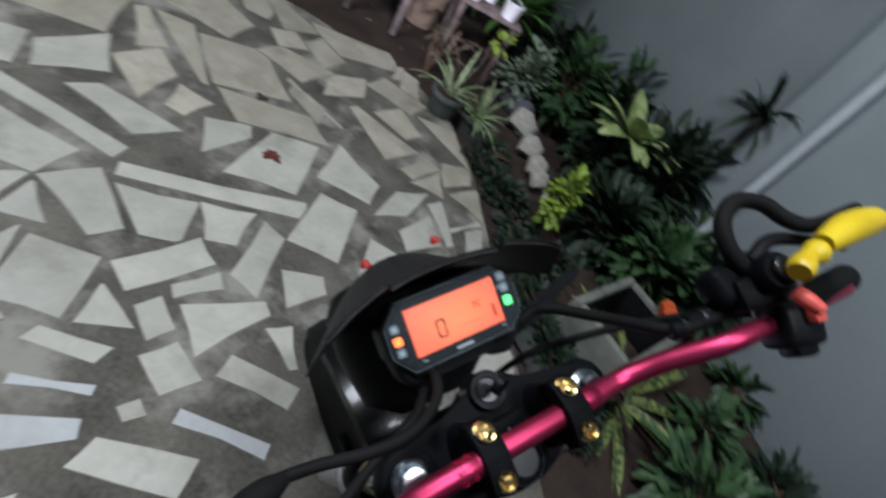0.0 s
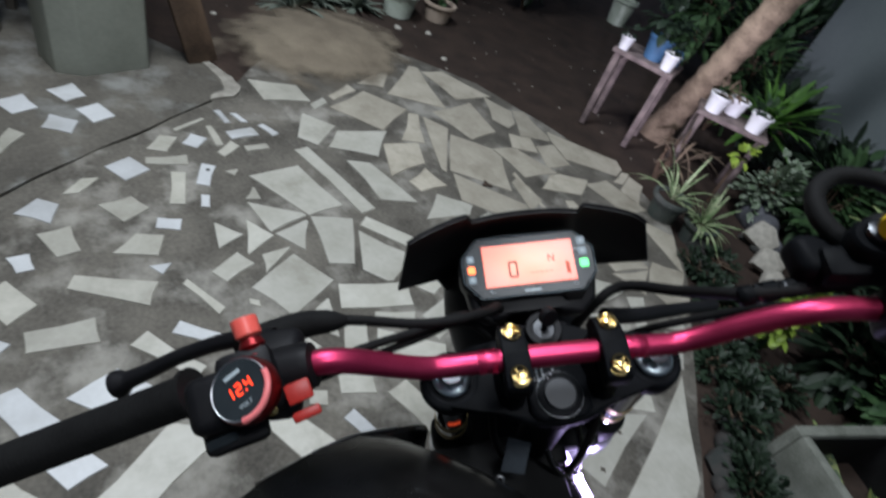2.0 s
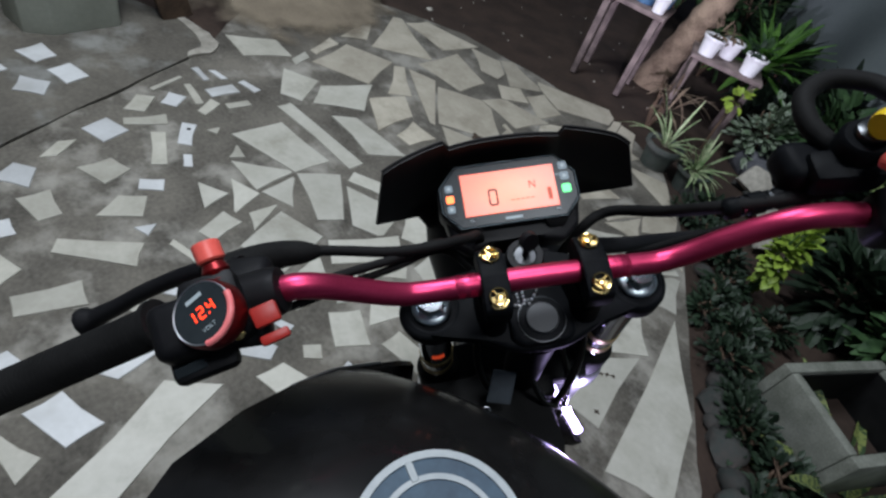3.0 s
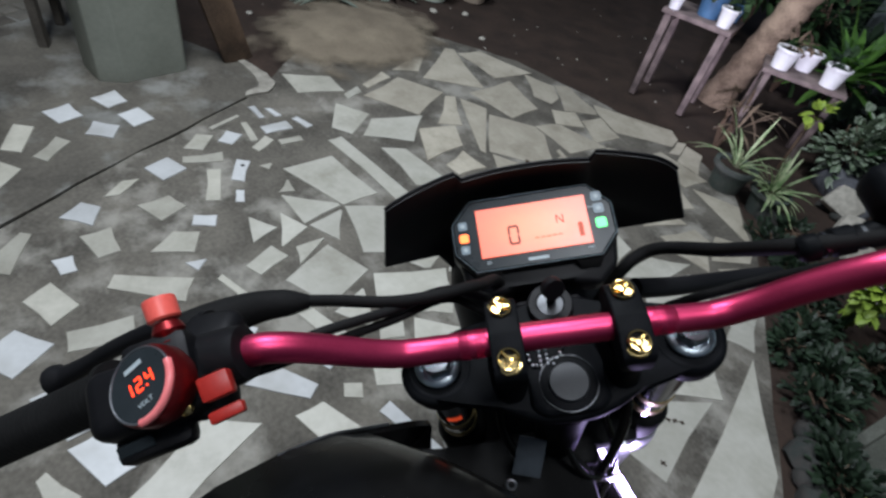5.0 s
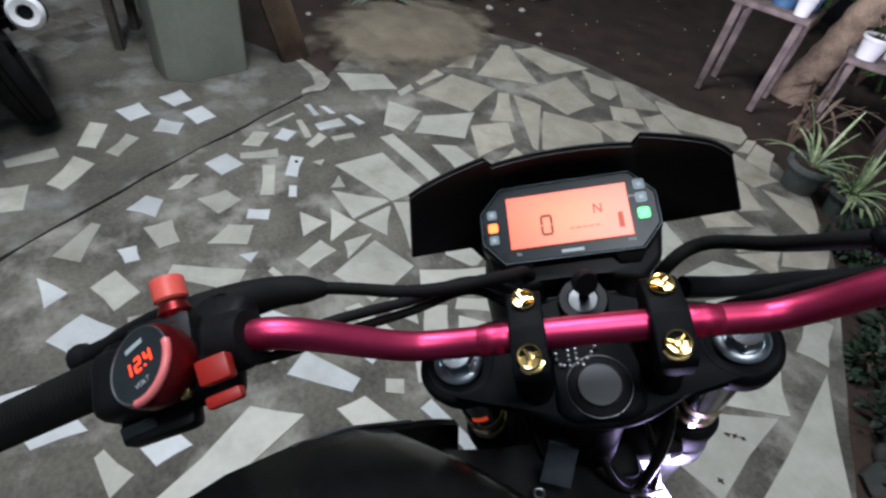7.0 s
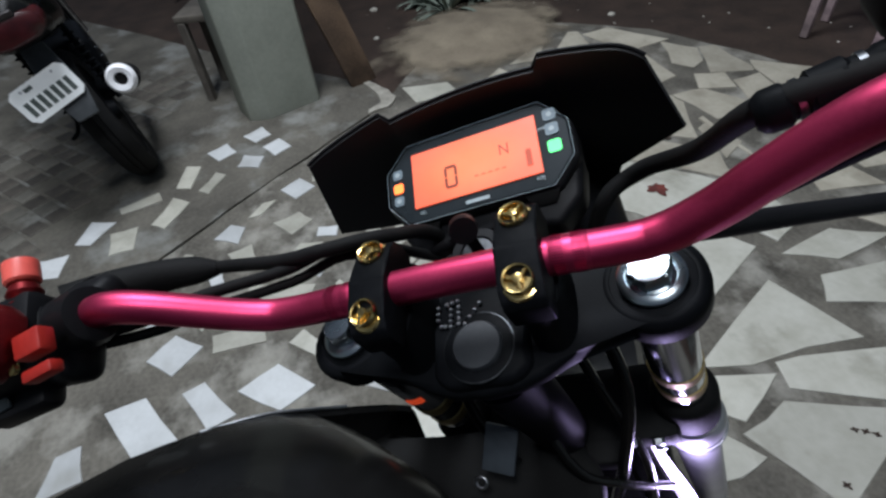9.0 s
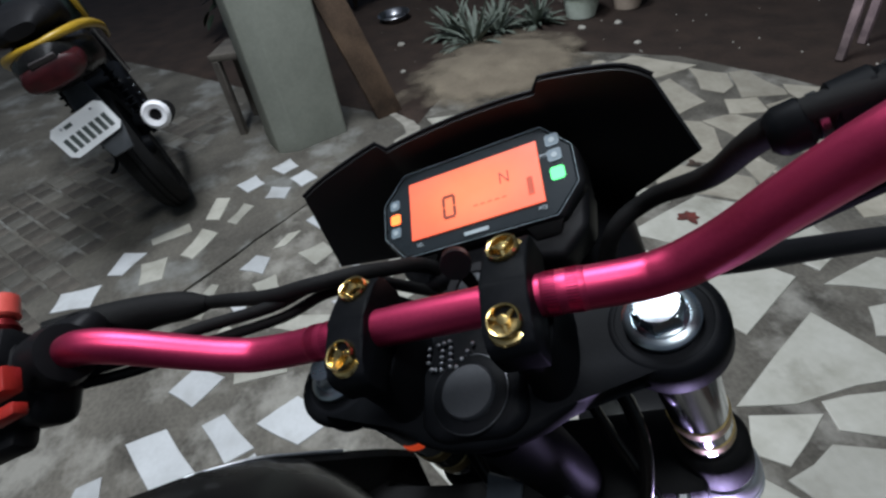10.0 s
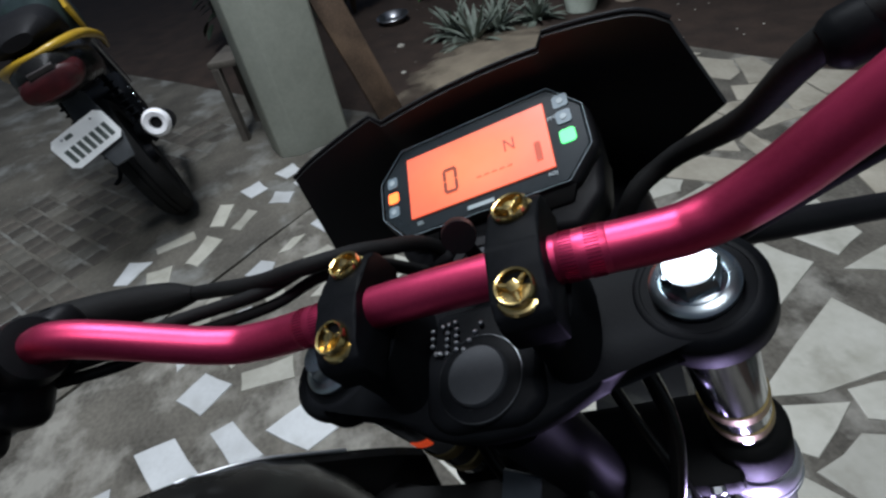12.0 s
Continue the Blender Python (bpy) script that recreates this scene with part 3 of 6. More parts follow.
# ignition lock with its key on a bead chain
lock = part("ignition_lock", joined(bm_lathe([(0.021, -0.03), (0.021, 0.0), (0.0195, 0.003), (0.013, 0.003), (0.012, 0.0005)], 36), bm_box(0.062, 0.03, 0.012, 0.004, 2, pose(0, -0.004, -0.012))), BLACK_PLASTIC, bike, "black ignition lock ring", st(0, 0.049, -0.066))
part("lock_face", bm_lathe([(0.0118, 0.0), (0.0118, 0.002), (0.004, 0.0024)], 28), material("lock_steel", (0.09, 0.093, 0.098), (0.05, 0.052, 0.055), 0.35, metal=0.8), lock, "dull steel lock barrel", st(0, 0.049, -0.066))
part("key", joined(bm_box(0.009, 0.0024, 0.022, 0.0008, 1, pose(0, 0, 0.010)), bm_lathe([(0.010, -0.004), (0.0105, 0.0), (0.010, 0.004)], 24, pose(0, 0.0, 0.028, 62, 0, 10))), BLACK_PLASTIC, lock, "black-headed key in the lock", st(0.001, 0.05, -0.064, 0, 0, 8))
BEADS = [(-0.026, 0.006 - 0.0048 * k) for k in range(3)] + [(-0.0235 + 0.003 * k, -0.0085 - 0.0005 * k) for k in range(2)] + [(-0.0165, 0.003 - 0.0042 * k) for k in range(4)] + [(-0.0105, 0.004 - 0.0042 * k) for k in range(4)] + [(-0.0195 + 0.004 * k, 0.0075 + 0.0006 * k) for k in range(3)] + [(-0.0060 + 0.0036 * k, -0.0095 + 0.0046 * k) for k in range(4)]
beads = [bm_lathe([(0.0006, -0.0014), (0.0014, -0.0008), (0.0014, 0.0008), (0.0006, 0.0014)], 8, pose(x, y, 0.0016)) for x, y in BEADS]
part("bead_chain", joined(*beads), STEEL, lock, "small bright bead chain", st(-0.003, 0.001, -0.063))

# instrument cluster
FACE = STEER @ pose(0, 0.1325, -0.0595, 15.5)


def fc(x, y, z, rx=0, ry=0, rz=0):
    return FACE @ pose(x, y, z, rx, ry, rz)


shape = [(-0.083, -0.018), (-0.064, -0.040), (0.064, -0.040), (0.083, -0.018), (0.083, 0.014), (0.062, 0.038), (-0.062, 0.038), (-0.083, 0.014)]
cluster = part("instrument_panel", bm_prism(shape, 0.036, 0.005, 3), BLACK_PLASTIC, bike, "black digital instrument cluster", fc(0, 0, -0.003))
part("cluster_face", bm_prism([(x * 0.95, y * 0.94) for x, y in shape], 0.003, 0.001, 1), CLUSTER, cluster, "glossy dark instrument face", fc(0, 0, 0.0))
edge = [(x * 0.962, y * 0.955, 0.0004) for x, y in shape]
part("face_edge", bm_tube([*edge, edge[0]], 0.0003, 6, 1), ICON, cluster, "thin pale outline of the face", fc(0, 0, 0))
lower = [(-0.080, -0.012), (-0.074, -0.046), (-0.056, -0.064), (-0.032, -0.060), (-0.022, -0.048), (0.022, -0.048), (0.032, -0.060), (0.058, -0.065), (0.078, -0.046), (0.084, -0.012)]
part("cluster_shroud", bm_prism(lower, 0.034, 0.006, 3), BLACK_PLASTIC, cluster, m=fc(0, 0, -0.012))
display = part("display", bm_box(0.110, 0.051, 0.0012, 0.0004, 1), LCD, cluster, "backlit orange-pink liquid crystal display", fc(0, 0, 0.0008))


def stroke(x, y, w, h):
    return bm_box(w, h, 0.0004, m=pose(x, y, 0))


def seven(text, h, gap=0.0):
    """Seven-bar digits, h high, with the first one centred at 0."""
    on = {"0": "abcdef", "1": "bc", "2": "abged", "4": "fgbc"}
    out, x = [], 0.0
    for ch in text:
        if ch == ".":
            out.append(stroke(x - h * 0.36, -h * 0.48, h * 0.13, h * 0.13))
            continue
        w, t = h * 0.5, h * 0.13
        where = {"a": (0, h / 2, w, t), "g": (0, 0, w, t), "d": (0, -h / 2, w, t), "f": (-w / 2, h / 4, t, h * 0.44), "b": (w / 2, h / 4, t, h * 0.44), "e": (-w / 2, -h / 4, t, h * 0.44), "c": (w / 2, -h / 4, t, h * 0.44)}
        out += [stroke(x + where[k][0], where[k][1], *where[k][2:]) for k in on[ch]]
        x += h * 0.72 + gap
    return joined(*out)


part("speed_digit", seven("0", 0.018), LCD_INK, display, "dark zero on the display", fc(-0.020, -0.006, 0.0017))
part("gear_letter", joined(stroke(-0.0032, 0, 0.0011, 0.009), stroke(0.0032, 0, 0.0011, 0.009), bm_box(0.0011, 0.0105, 0.0004, m=pose(0, 0, 0, 0, 0, 36))), material("lcd_ink_soft", (0.40, 0.07, 0.04), None, 0.5, emit=(0.5, 0.08, 0.05), glow=0.5), display, "dark letter N on the display", fc(0.027, 0.004, 0.0017))
part("fuel_bar", joined(stroke(0, 0.0056, 0.0046, 0.0135), stroke(0, 0.0128, 0.0034, 0.0012)), material("lcd_ink_faint", (0.35, 0.05, 0.02), None, 0.5, emit=(0.75, 0.11, 0.05), glow=0.6), display, "short fuel bar on the display", fc(0.046, -0.016, 0.0017))
part("trip_digits", joined(*[stroke(0.0058 * k, 0, 0.0036, 0.0011) for k in range(5)]), material("lcd_ink_pale", (0.55, 0.10, 0.04), None, 0.5, emit=(0.9, 0.17, 0.09), glow=0.8), display, "faint small figures as bars", fc(0.002, -0.012, 0.0017))
for x, mats in ((-0.0695, (ICON, AMBER, ICON)), (0.0665, (ICON, ICON, GREEN))):
    for k, mat in enumerate(mats):
        y = (0.011, -0.002, -0.014)[k] if x < 0 else (0.022, 0.009, -0.006)[k]
        s = 0.0090 if x < 0 else 0.0105
        lamp = part("indicator", bm_prism([(s * 0.5 * px, s * 0.5 * py) for px, py in ((-1, -0.7), (-0.7, -1), (0.7, -1), (1, -0.7), (1, 0.7), (0.7, 1), (-0.7, 1), (-1, 0.7))], 0.0008, 0.0002, 1), mat, cluster, {AMBER: "lit amber indicator", GREEN: "lit green neutral indicator"}.get(mat, "unlit grey indicator"), fc(x, y, 0.0008))
        if mat is ICON:
            part("symbol", bm_lathe([(0.0022, 0), (0.0022, 0.0004)], 12), GREY_PRINT, lamp, m=fc(x, y, 0.0009))
for text, x, y, size in (("RPM", 0.0572, 0.011, 0.0042), ("SEL", -0.048, -0.0305, 0.0040), ("ADJ", 0.052, -0.0295, 0.0040)):
    part("print_" + text.lower(), letters(text, size, 0.0001, pose(0, 0, 0)), GREY_PRINT, cluster, "small grey lettering", fc(x, y, 0.0008), smooth=0)
part("maker_mark", bm_box(0.020, 0.0030, 0.0003), GREY_PRINT, cluster, "pale maker's mark as a bar", fc(0.0, -0.0325, 0.0008))
for x in (-0.05, 0.05):
    part("button", bm_prism([(-0.014, 0.004), (0.014, 0.004), (0.009, -0.006), (-0.009, -0.006)], 0.004, 0.0012, 2), RUBBER, cluster, m=fc(x, -0.043, -0.006, 35))

# fly screen that wraps the cluster
def screen_row(u):
    """Upper edge, lower edge and brow of the screen at u = -1..1 across."""
    a = abs(u)
    x = math.copysign(1, u) * (0.142 * a if a < 0.49 else 0.142 * a)
    wing = 1.0 if a > 0.485 else 0.0
    y = 0.186 - 0.036 * a**2.2
    z = -0.027 + 0.008 * wing - 0.004 * max(0, a - 0.5)
    end = max(0.0, (a - 0.82) / 0.18) ** 2.4
    top = (x, y - 0.001 + 0.004 * wing, z - (0.010 if u > 0 else 0.002) * end)
    low = (x * (1.0 + 0.13 * a), y + 0.010 - 0.020 * a**3, -0.098 - 0.004 * a + (0.008 if u > 0 else 0) * end)
    brow = (x * 0.76, 0.250 - 0.06 * a * a, -0.175)
    chin = (x * 0.56, 0.245 - 0.05 * a * a, -0.26)
    return top, low, brow, chin


def screen():
    us = [-1, -0.985, -0.96, -0.93, -0.89, -0.85, -0.75, -0.65, -0.55, -0.49, -0.45, -0.3, -0.15, 0, 0.15, 0.3, 0.45, 0.49, 0.55, 0.65, 0.75, 0.85, 0.89, 0.93, 0.96, 0.985, 1]
    bm = bmesh.new()
    grid = [[bm.verts.new(p) for p in screen_row(u)] for u in us]
    for a, b in zip(grid, grid[1:]):
        for i in range(3):
            bm.faces.new((a[i], b[i], b[i + 1], a[i + 1]))
    bmesh.ops.recalc_face_normals(bm, faces=bm.faces)
    bmesh.ops.solidify(bm, geom=list(bm.faces), thickness=0.0028)
    return bm


flyscreen = part("fly_screen", screen(), material("screen_black", (0.007, 0.007, 0.008), (0.005, 0.005, 0.006), 0.58, scale=10, fine=200, bump=0.02), bike, "black plastic fly screen around the cluster", STEER)
rim = [Vector(screen_row(u / 20)[0]) + Vector((0, 0.0006, 0.0012)) for u in range(-20, 21)]
part("screen_rim", bm_tube(rim, 0.0016, 8, 1), BLACK_PLASTIC, flyscreen, "thin rounded rim", STEER)
for x in (-0.035, 0.068):
    part("screen_bolt", bm_lathe([(0.007, 0), (0.007, 0.003), (0.005, 0.008), (0.002, 0.010)], 14), RED_PLASTIC, flyscreen, "red screen bolt", st(x, 0.246, -0.172, -60))
headlamp = part("headlamp", bm_loft([[(0.10 * k * math.cos(a), y, -0.235 + 0.075 * k * math.sin(a)) for a in [2 * math.pi * i / 28 for i in range(28)]] for y, k in ((0.06, 0.5), (0.09, 0.9), (0.16, 1.0), (0.21, 0.96), (0.235, 0.8))]), BLACK_PLASTIC, bike, "black headlamp shell under the fly screen", STEER)

# left switchgear, voltmeter, lever and grip
box = joined(bm_box(0.074, 0.046, 0.046, 0.010, 3), bm_box(0.045, 0.040, 0.030, 0.008, 2, pose(0.012, 0.012, 0.012)), bm_box(0.05, 0.03, 0.02, 0.006, 2, pose(-0.01, -0.022, -0.014)))
switch = part("switch_housing", box, BLACK_PLASTIC, bike, "black switch housing on the left of the bar", st(-0.288, -0.030, 0.052, 12, 6, 17))
METER = STEER @ pose(-0.275, -0.037, 0.088, 4, -17, 28)
meter = part("voltmeter", bm_lathe([(0.0225, -0.022), (0.0258, -0.014), (0.0258, -0.004), (0.0246, 0.0)], 44), DARK_RED, bike, "round dash voltmeter in a red metal ring", METER)
part("meter_face", bm_lathe([(0.0226, 0.0), (0.0226, 0.0012), (0.017, 0.0014)], 44), CLUSTER, meter, "glossy black dial", METER)
part("meter_rim", bm_tube([(0.0232 * math.cos(a), 0.0232 * math.sin(a), 0.001) for a in [k * 2 * math.pi / 40 for k in range(41)]], 0.0008, 8, 1), STEEL, meter, "thin grey rim", METER)
# pink arc paints in the light on the side of the red ring
part("meter_shine", bm_tube([(0.0236 * math.cos(a), 0.0236 * math.sin(a), 0.0015) for a in [-1.9 + 0.12 * k for k in range(17)]], 0.0026, 10, 1), material("pink_ring_shine", (0.85, 0.22, 0.22), (0.75, 0.15, 0.16), 0.3), meter, "pink arc painted for the lit side of the ring", METER)
part("volt_digits", seven("12.4", 0.0086, 0.0022), LED_RED, meter, "glowing red figures 12.4", METER @ pose(-0.0085, 0.0, 0.0018))
part("volt_word", letters("VOLT", 0.0046, 0.0001, pose(0, 0, 0)), GREY_PRINT, meter, "small grey word", METER @ pose(0, -0.0130, 0.0018), smooth=0)
part("meter_mark", bm_box(0.014, 0.0032, 0.0003), GREY_PRINT, meter, "grey mark as a bar", METER @ pose(0.0, 0.0130, 0.0018))
knob = part("choke_knob", bm_lathe([(0.0092, 0.0), (0.0108, 0.0015), (0.0110, 0.014), (0.0106, 0.0158), (0.0090, 0.0160), (0.0080, 0.0125), (0.003, 0.0120)], 32), RED_KNOB, bike, "coral red ring-ended knob", st(-0.276, 0.011, 0.077, -68, 0, 18))
part("knob_neck", bm_lathe([(0.0085, -0.026), (0.011, -0.024), (0.0085, -0.020), (0.011, -0.016), (0.0085, -0.012), (0.011, -0.008), (0.0085, -0.002)], 28), DARK_RED, knob, "ribbed red metal neck", st(-0.276, 0.011, 0.077, -68, 0, 18))
part("light_switch", bm_box(0.020, 0.016, 0.012, 0.002, 2), RED_PLASTIC, switch, "red rocker switch", st(-0.235, -0.038, 0.072, 22, 4, 20))
part("horn_switch", bm_box(0.022, 0.008, 0.010, 0.002, 2), RED_PLASTIC, switch, "narrow red push switch", st(-0.230, -0.053, 0.063, 22, 4, 20))
part("switch_screw", bm_lathe([(0.0042, 0), (0.0042, 0.003), (0.002, 0.0042)], 14), GOLD, switch, "small gold screw", st(-0.256, -0.048, 0.066, 30, 0, 0))
part("switch_label", bm_box(0.024, 0.008, 0.002, 0.0006, 1), CLUSTER, switch, m=st(-0.30, -0.062, 0.046, 35, 0, 18))
perch_way = Vector((0.075, 0.006, 0.011)).to_track_quat("Z", "Y").to_matrix().to_4x4()
collar = bm_lathe([(0.0125, -0.040), (0.0195, -0.037), (0.0210, -0.020), (0.0210, 0.026), (0.0190, 0.034), (0.0118, 0.036)], 32, perch_way)
perch = part("clutch_perch", joined(collar, bm_box(0.050, 0.040, 0.026, 0.010, 3, pose(-0.004, 0.024, -0.008, -20, 0, 0)), bm_box(0.040, 0.034, 0.030, 0.010, 3, pose(0.0, -0.018, -0.012, 20, 0, 0))), BLACK_PLASTIC, bike, "black clutch lever perch clamped to the bar", st(-0.262, -0.011, 0.046))
part("clutch_lever", bm_tube([(-0.268, 0.026, 0.036), (-0.31, 0.034, 0.026), (-0.36, 0.032, 0.010), (-0.40, 0.026, -0.006), (-0.432, 0.020, -0.015)], lambda t: 0.0105 - 0.003 * math.sin(t * 3) + (0.004 if t > 0.93 else 0), 12), BLACK_PLASTIC, perch, "black ball-ended clutch lever", STEER)


def grip(s):
    rings = [(0.013, -0.100), (0.0185, -0.098)]
    for k in range(38):
        z = -0.094 + 0.005 * k
        rings += [(0.0185, z), (0.0185, z + 0.0034), (0.0180, z + 0.0036), (0.0180, z + 0.0048)]
    rings += [(0.0185, 0.098), (0.0225, 0.099), (0.0225, 0.104), (0.013, 0.105)]
    at, way = ((-0.435, -0.0285, 0.003), (0.17, 0.026, 0.046)) if s < 0 else ((0.402, -0.0205, 0.018), (-0.12, 0.008, 0.024))
    m = STEER @ Matrix.Translation(at) @ Vector(way).to_track_quat("Z", "Y").to_matrix().to_4x4()
    part("grip", bm_lathe(rings, 28), RUBBER, bike, "finely ribbed black rubber grip", m)


mirrored(grip)

# throttle side: housing, brake reservoir, lever with yellow cover, hose loop
throttle = part("throttle_housing", joined(bm_box(0.052, 0.046, 0.044, 0.010, 3), bm_box(0.03, 0.03, 0.03, 0.006, 2, pose(0.02, -0.02, -0.016))), BLACK_PLASTIC, bike, "black throttle housing on the right of the bar", st(0.296, -0.026, 0.050, 8, -6, -17))
part("kill_switch", bm_box(0.016, 0.020, 0.012, 0.002, 2), RED_KNOB, throttle, "red kill switch", st(0.300, -0.020, 0.080, 14, 0, -10))
master = part("brake_master", joined(bm_box(0.060, 0.034, 0.030, 0.008, 2), bm_box(0.085, 0.044, 0.034, 0.012, 3, pose(-0.006, 0.018, -0.014, 0, 10, 8)), bm_lathe([(0.017, 0.0), (0.021, 0.004), (0.021, 0.022), (0.018, 0.026)], 28, pose(0.01, 0.012, 0.006))), CLAMP_BLACK, bike, "black brake master cylinder with reservoir", st(0.262, 0.022, 0.062, 0, -8, -10))
part("master_cap", bm_lathe([(0.012, 0.0), (0.012, 0.006), (0.009, 0.008)], 20), DARK_STEEL, master, "dark steel reservoir cap", st(0.270, 0.034, 0.094))
part("brake_lever", bm_tube([(0.275, 0.05, 0.066), (0.31, 0.062, 0.072), (0.36, 0.045, 0.072), (0.43, 0.018, 0.06)], lambda t: 0.0085 - 0.003 * t, 12), BLACK_PLASTIC, master, "black brake lever", STEER)
part("lever_cover", joined(bm_tube([(0.262, 0.026, 0.114), (0.285, 0.034, 0.114), (0.305, 0.034, 0.114)], lambda t: 0.011 + 0.002 * math.sin(t * 9), 14), bm_tube([(0.312, 0.038, 0.116), (0.36, 0.040, 0.116), (0.415, 0.034, 0.112)], lambda t: 0.011 + 0.006 * math.sin(t * 2.6), 14)), YELLOW, master, "bright yellow jointed lever cover", STEER)
part("lever_adjuster", bm_lathe([(0.008, -0.014), (0.0085, 0.0), (0.006, 0.014)], 16), RED_KNOB, master, "red lever adjuster", st(0.272, -0.004, 0.100, 60, 20, -10))
part("guard_loop", bm_tube([(0.262, 0.046, 0.066), (0.250, 0.072, 0.072), (0.258, 0.100, 0.076), (0.288, 0.114, 0.078), (0.318, 0.100, 0.082), (0.332, 0.074, 0.086), (0.362, 0.056, 0.088), (0.45, 0.050, 0.084)], lambda t: 0.0095 - 0.001 * t, 14), RUBBER, bike, "black hose loop by the brake lever", STEER)
ribs = [(0.0066, -0.026), (0.0088, -0.024), (0.0104, -0.021), (0.0104, -0.013), (0.0086, -0.011), (0.0086, -0.005), (0.0108, -0.003), (0.0108, 0.010), (0.0088, 0.012), (0.0088, 0.020), (0.0100, 0.022), (0.0100, 0.034), (0.0080, 0.036)]
part("hose_fitting", bm_lathe(ribs, 20, ALONG_X), CLAMP_BLACK, bike, "ribbed dark metal hose fitting", st(0.196, 0.022, 0.027, 0, -10, 0))
for x in (-0.008, 0.016):
    part("hose_band", bm_lathe([(0.0086, -0.0018), (0.0096, -0.0014), (0.0096, 0.0014), (0.0086, 0.0018)], 20, ALONG_X), DARK_STEEL, bike, "narrow steel hose band", st(0.196, 0.022, 0.027, 0, -10, 0) @ pose(x, 0, 0))

# cables between the bars and the steering head
CABLES = [
    ([(0.27, 0.014, 0.044), (0.215, 0.018, 0.034), (0.174, 0.026, 0.022), (0.153, 0.064, -0.038), (0.118, 0.104, -0.090), (0.086, 0.098, -0.114), (0.06, 0.09, -0.20)], 0.0066, "black brake hose"),
    ([(0.28, 0.0, 0.03), (0.23, 0.03, -0.03), (0.17, 0.05, -0.09), (0.11, 0.06, -0.15), (0.07, 0.05, -0.22)], 0.0048, "black throttle cable"),
    ([(-0.236, 0.066, -0.016), (-0.19, 0.061, -0.020), (-0.14, 0.050, -0.017), (-0.10, 0.050, -0.018), (-0.062, 0.066, -0.040), (-0.04, 0.09, -0.09), (-0.03, 0.08, -0.2)], 0.0056, "black clutch cable"),
    ([(-0.262, -0.014, 0.034), (-0.225, 0.004, 0.014), (-0.191, 0.022, 0.002), (-0.14, 0.043, -0.020), (-0.09, 0.060, -0.030), (-0.05, 0.08, -0.10)], 0.0046, "black switch cable"),
    ([(-0.262, -0.020, 0.030), (-0.225, -0.002, 0.006), (-0.188, 0.016, -0.008), (-0.14, 0.040, -0.032), (-0.09, 0.058, -0.042), (-0.055, 0.07, -0.12)], 0.0040, "thin black switch cable"),
]
for pts, r, label in CABLES:
    part("cable", bm_tube(pts, r, 10), RUBBER, bike, label, STEER)
part("cable_boot", bm_tube([(-0.292, 0.016, 0.036), (-0.270, 0.038, 0.018), (-0.246, 0.056, -0.002), (-0.212, 0.063, -0.018)], lambda t: 0.0190 - 0.0085 * t if t < 0.86 else 0.0117 - 0.040 * (t - 0.86), 14), RUBBER, perch, "black rubber cable boot", STEER)

part("signal_stalk", bm_tube([(0.11, 0.10, -0.165), (0.168, 0.108, -0.192), (0.24, 0.126, -0.23), (0.33, 0.146, -0.275)], lambda t: 0.012 - 0.003 * t, 14), BLACK_PLASTIC, bike, "black front signal stalk", STEER)

# running lights beside the fork
strip = part("running_light", bm_tube([(0.068, -0.014, -0.398), (0.074, -0.030, -0.410), (0.086, -0.055, -0.424), (0.100, -0.088, -0.440)], lambda t: 0.0040 + 0.0035 * t, 12), LED_VIOLET, bike, "lit violet-white running light strip", STEER)
housing = bm_loft([[(x + 0.006, y, z - 0.004), (x - 0.006, y + 0.004, z + 0.004), (x - 0.030 - w, y + 0.006, z - 0.004), (x - 0.036 - w, y + 0.004, z - 0.030), (x - 0.004, y, z - 0.028)] for x, y, z, w in ((0.062, -0.010, -0.398, -0.012), (0.068, -0.030, -0.408, 0.0), (0.080, -0.055, -0.422, 0.004), (0.092, -0.085, -0.436, -0.004), (0.098, -0.104, -0.448, -0.020))])
part("light_housing", housing, BLACK_PAINT, strip, "glossy black housing beside the strip", STEER)

glow = bpy.data.lights.new("running_lamp", "POINT")
glow.energy, glow.color, glow.shadow_soft_size = 1.5, (0.62, 0.52, 1.0), 0.02
new("running_lamp", glow).matrix_world = st(0.104, -0.072, -0.415)

# wiring, and bolts added for the glints between the fork legs
LOOM = [
    ([(0.060, 0.030, -0.110), (0.072, -0.020, -0.190), (0.050, -0.060, -0.270), (0.020, -0.075, -0.380)], 0.0055, "black wiring loom"),
    ([(0.030, 0.040, -0.120), (0.048, -0.010, -0.200), (0.066, -0.050, -0.300), (0.055, -0.080, -0.420)], 0.0045, "black brake line"),
    ([(-0.050, 0.030, -0.110), (-0.060, -0.024, -0.200), (-0.030, -0.066, -0.280), (-0.010, -0.080, -0.400)], 0.0050, "black throttle cable"),
    ([(-0.020, 0.040, -0.130), (0.010, -0.060, -0.230), (0.045, -0.072, -0.290), (0.080, -0.060, -0.380)], 0.0040, "thin black lead"),
]
for pts, r, label in LOOM:
    part("lead", bm_tube(pts, r, 10), BLACK_PAINT, bike, label, STEER)
for x, y, z in ((0.080, -0.036, -0.318), (0.080, -0.036, -0.300), (-0.080, -0.036, -0.318), (-0.080, -0.036, -0.300), (0.060, -0.046, -0.255), (0.036, -0.066, -0.330)):
    part("glint_bolt", bm_lathe([(0.0055, -0.002), (0.0055, 0.003), (0.0030, 0.0042)], 6, pose(0, 0, 0, 90)), STEEL, bike, "small bright bolt added as a glint", st(x, y, z, 12, 0, 0))

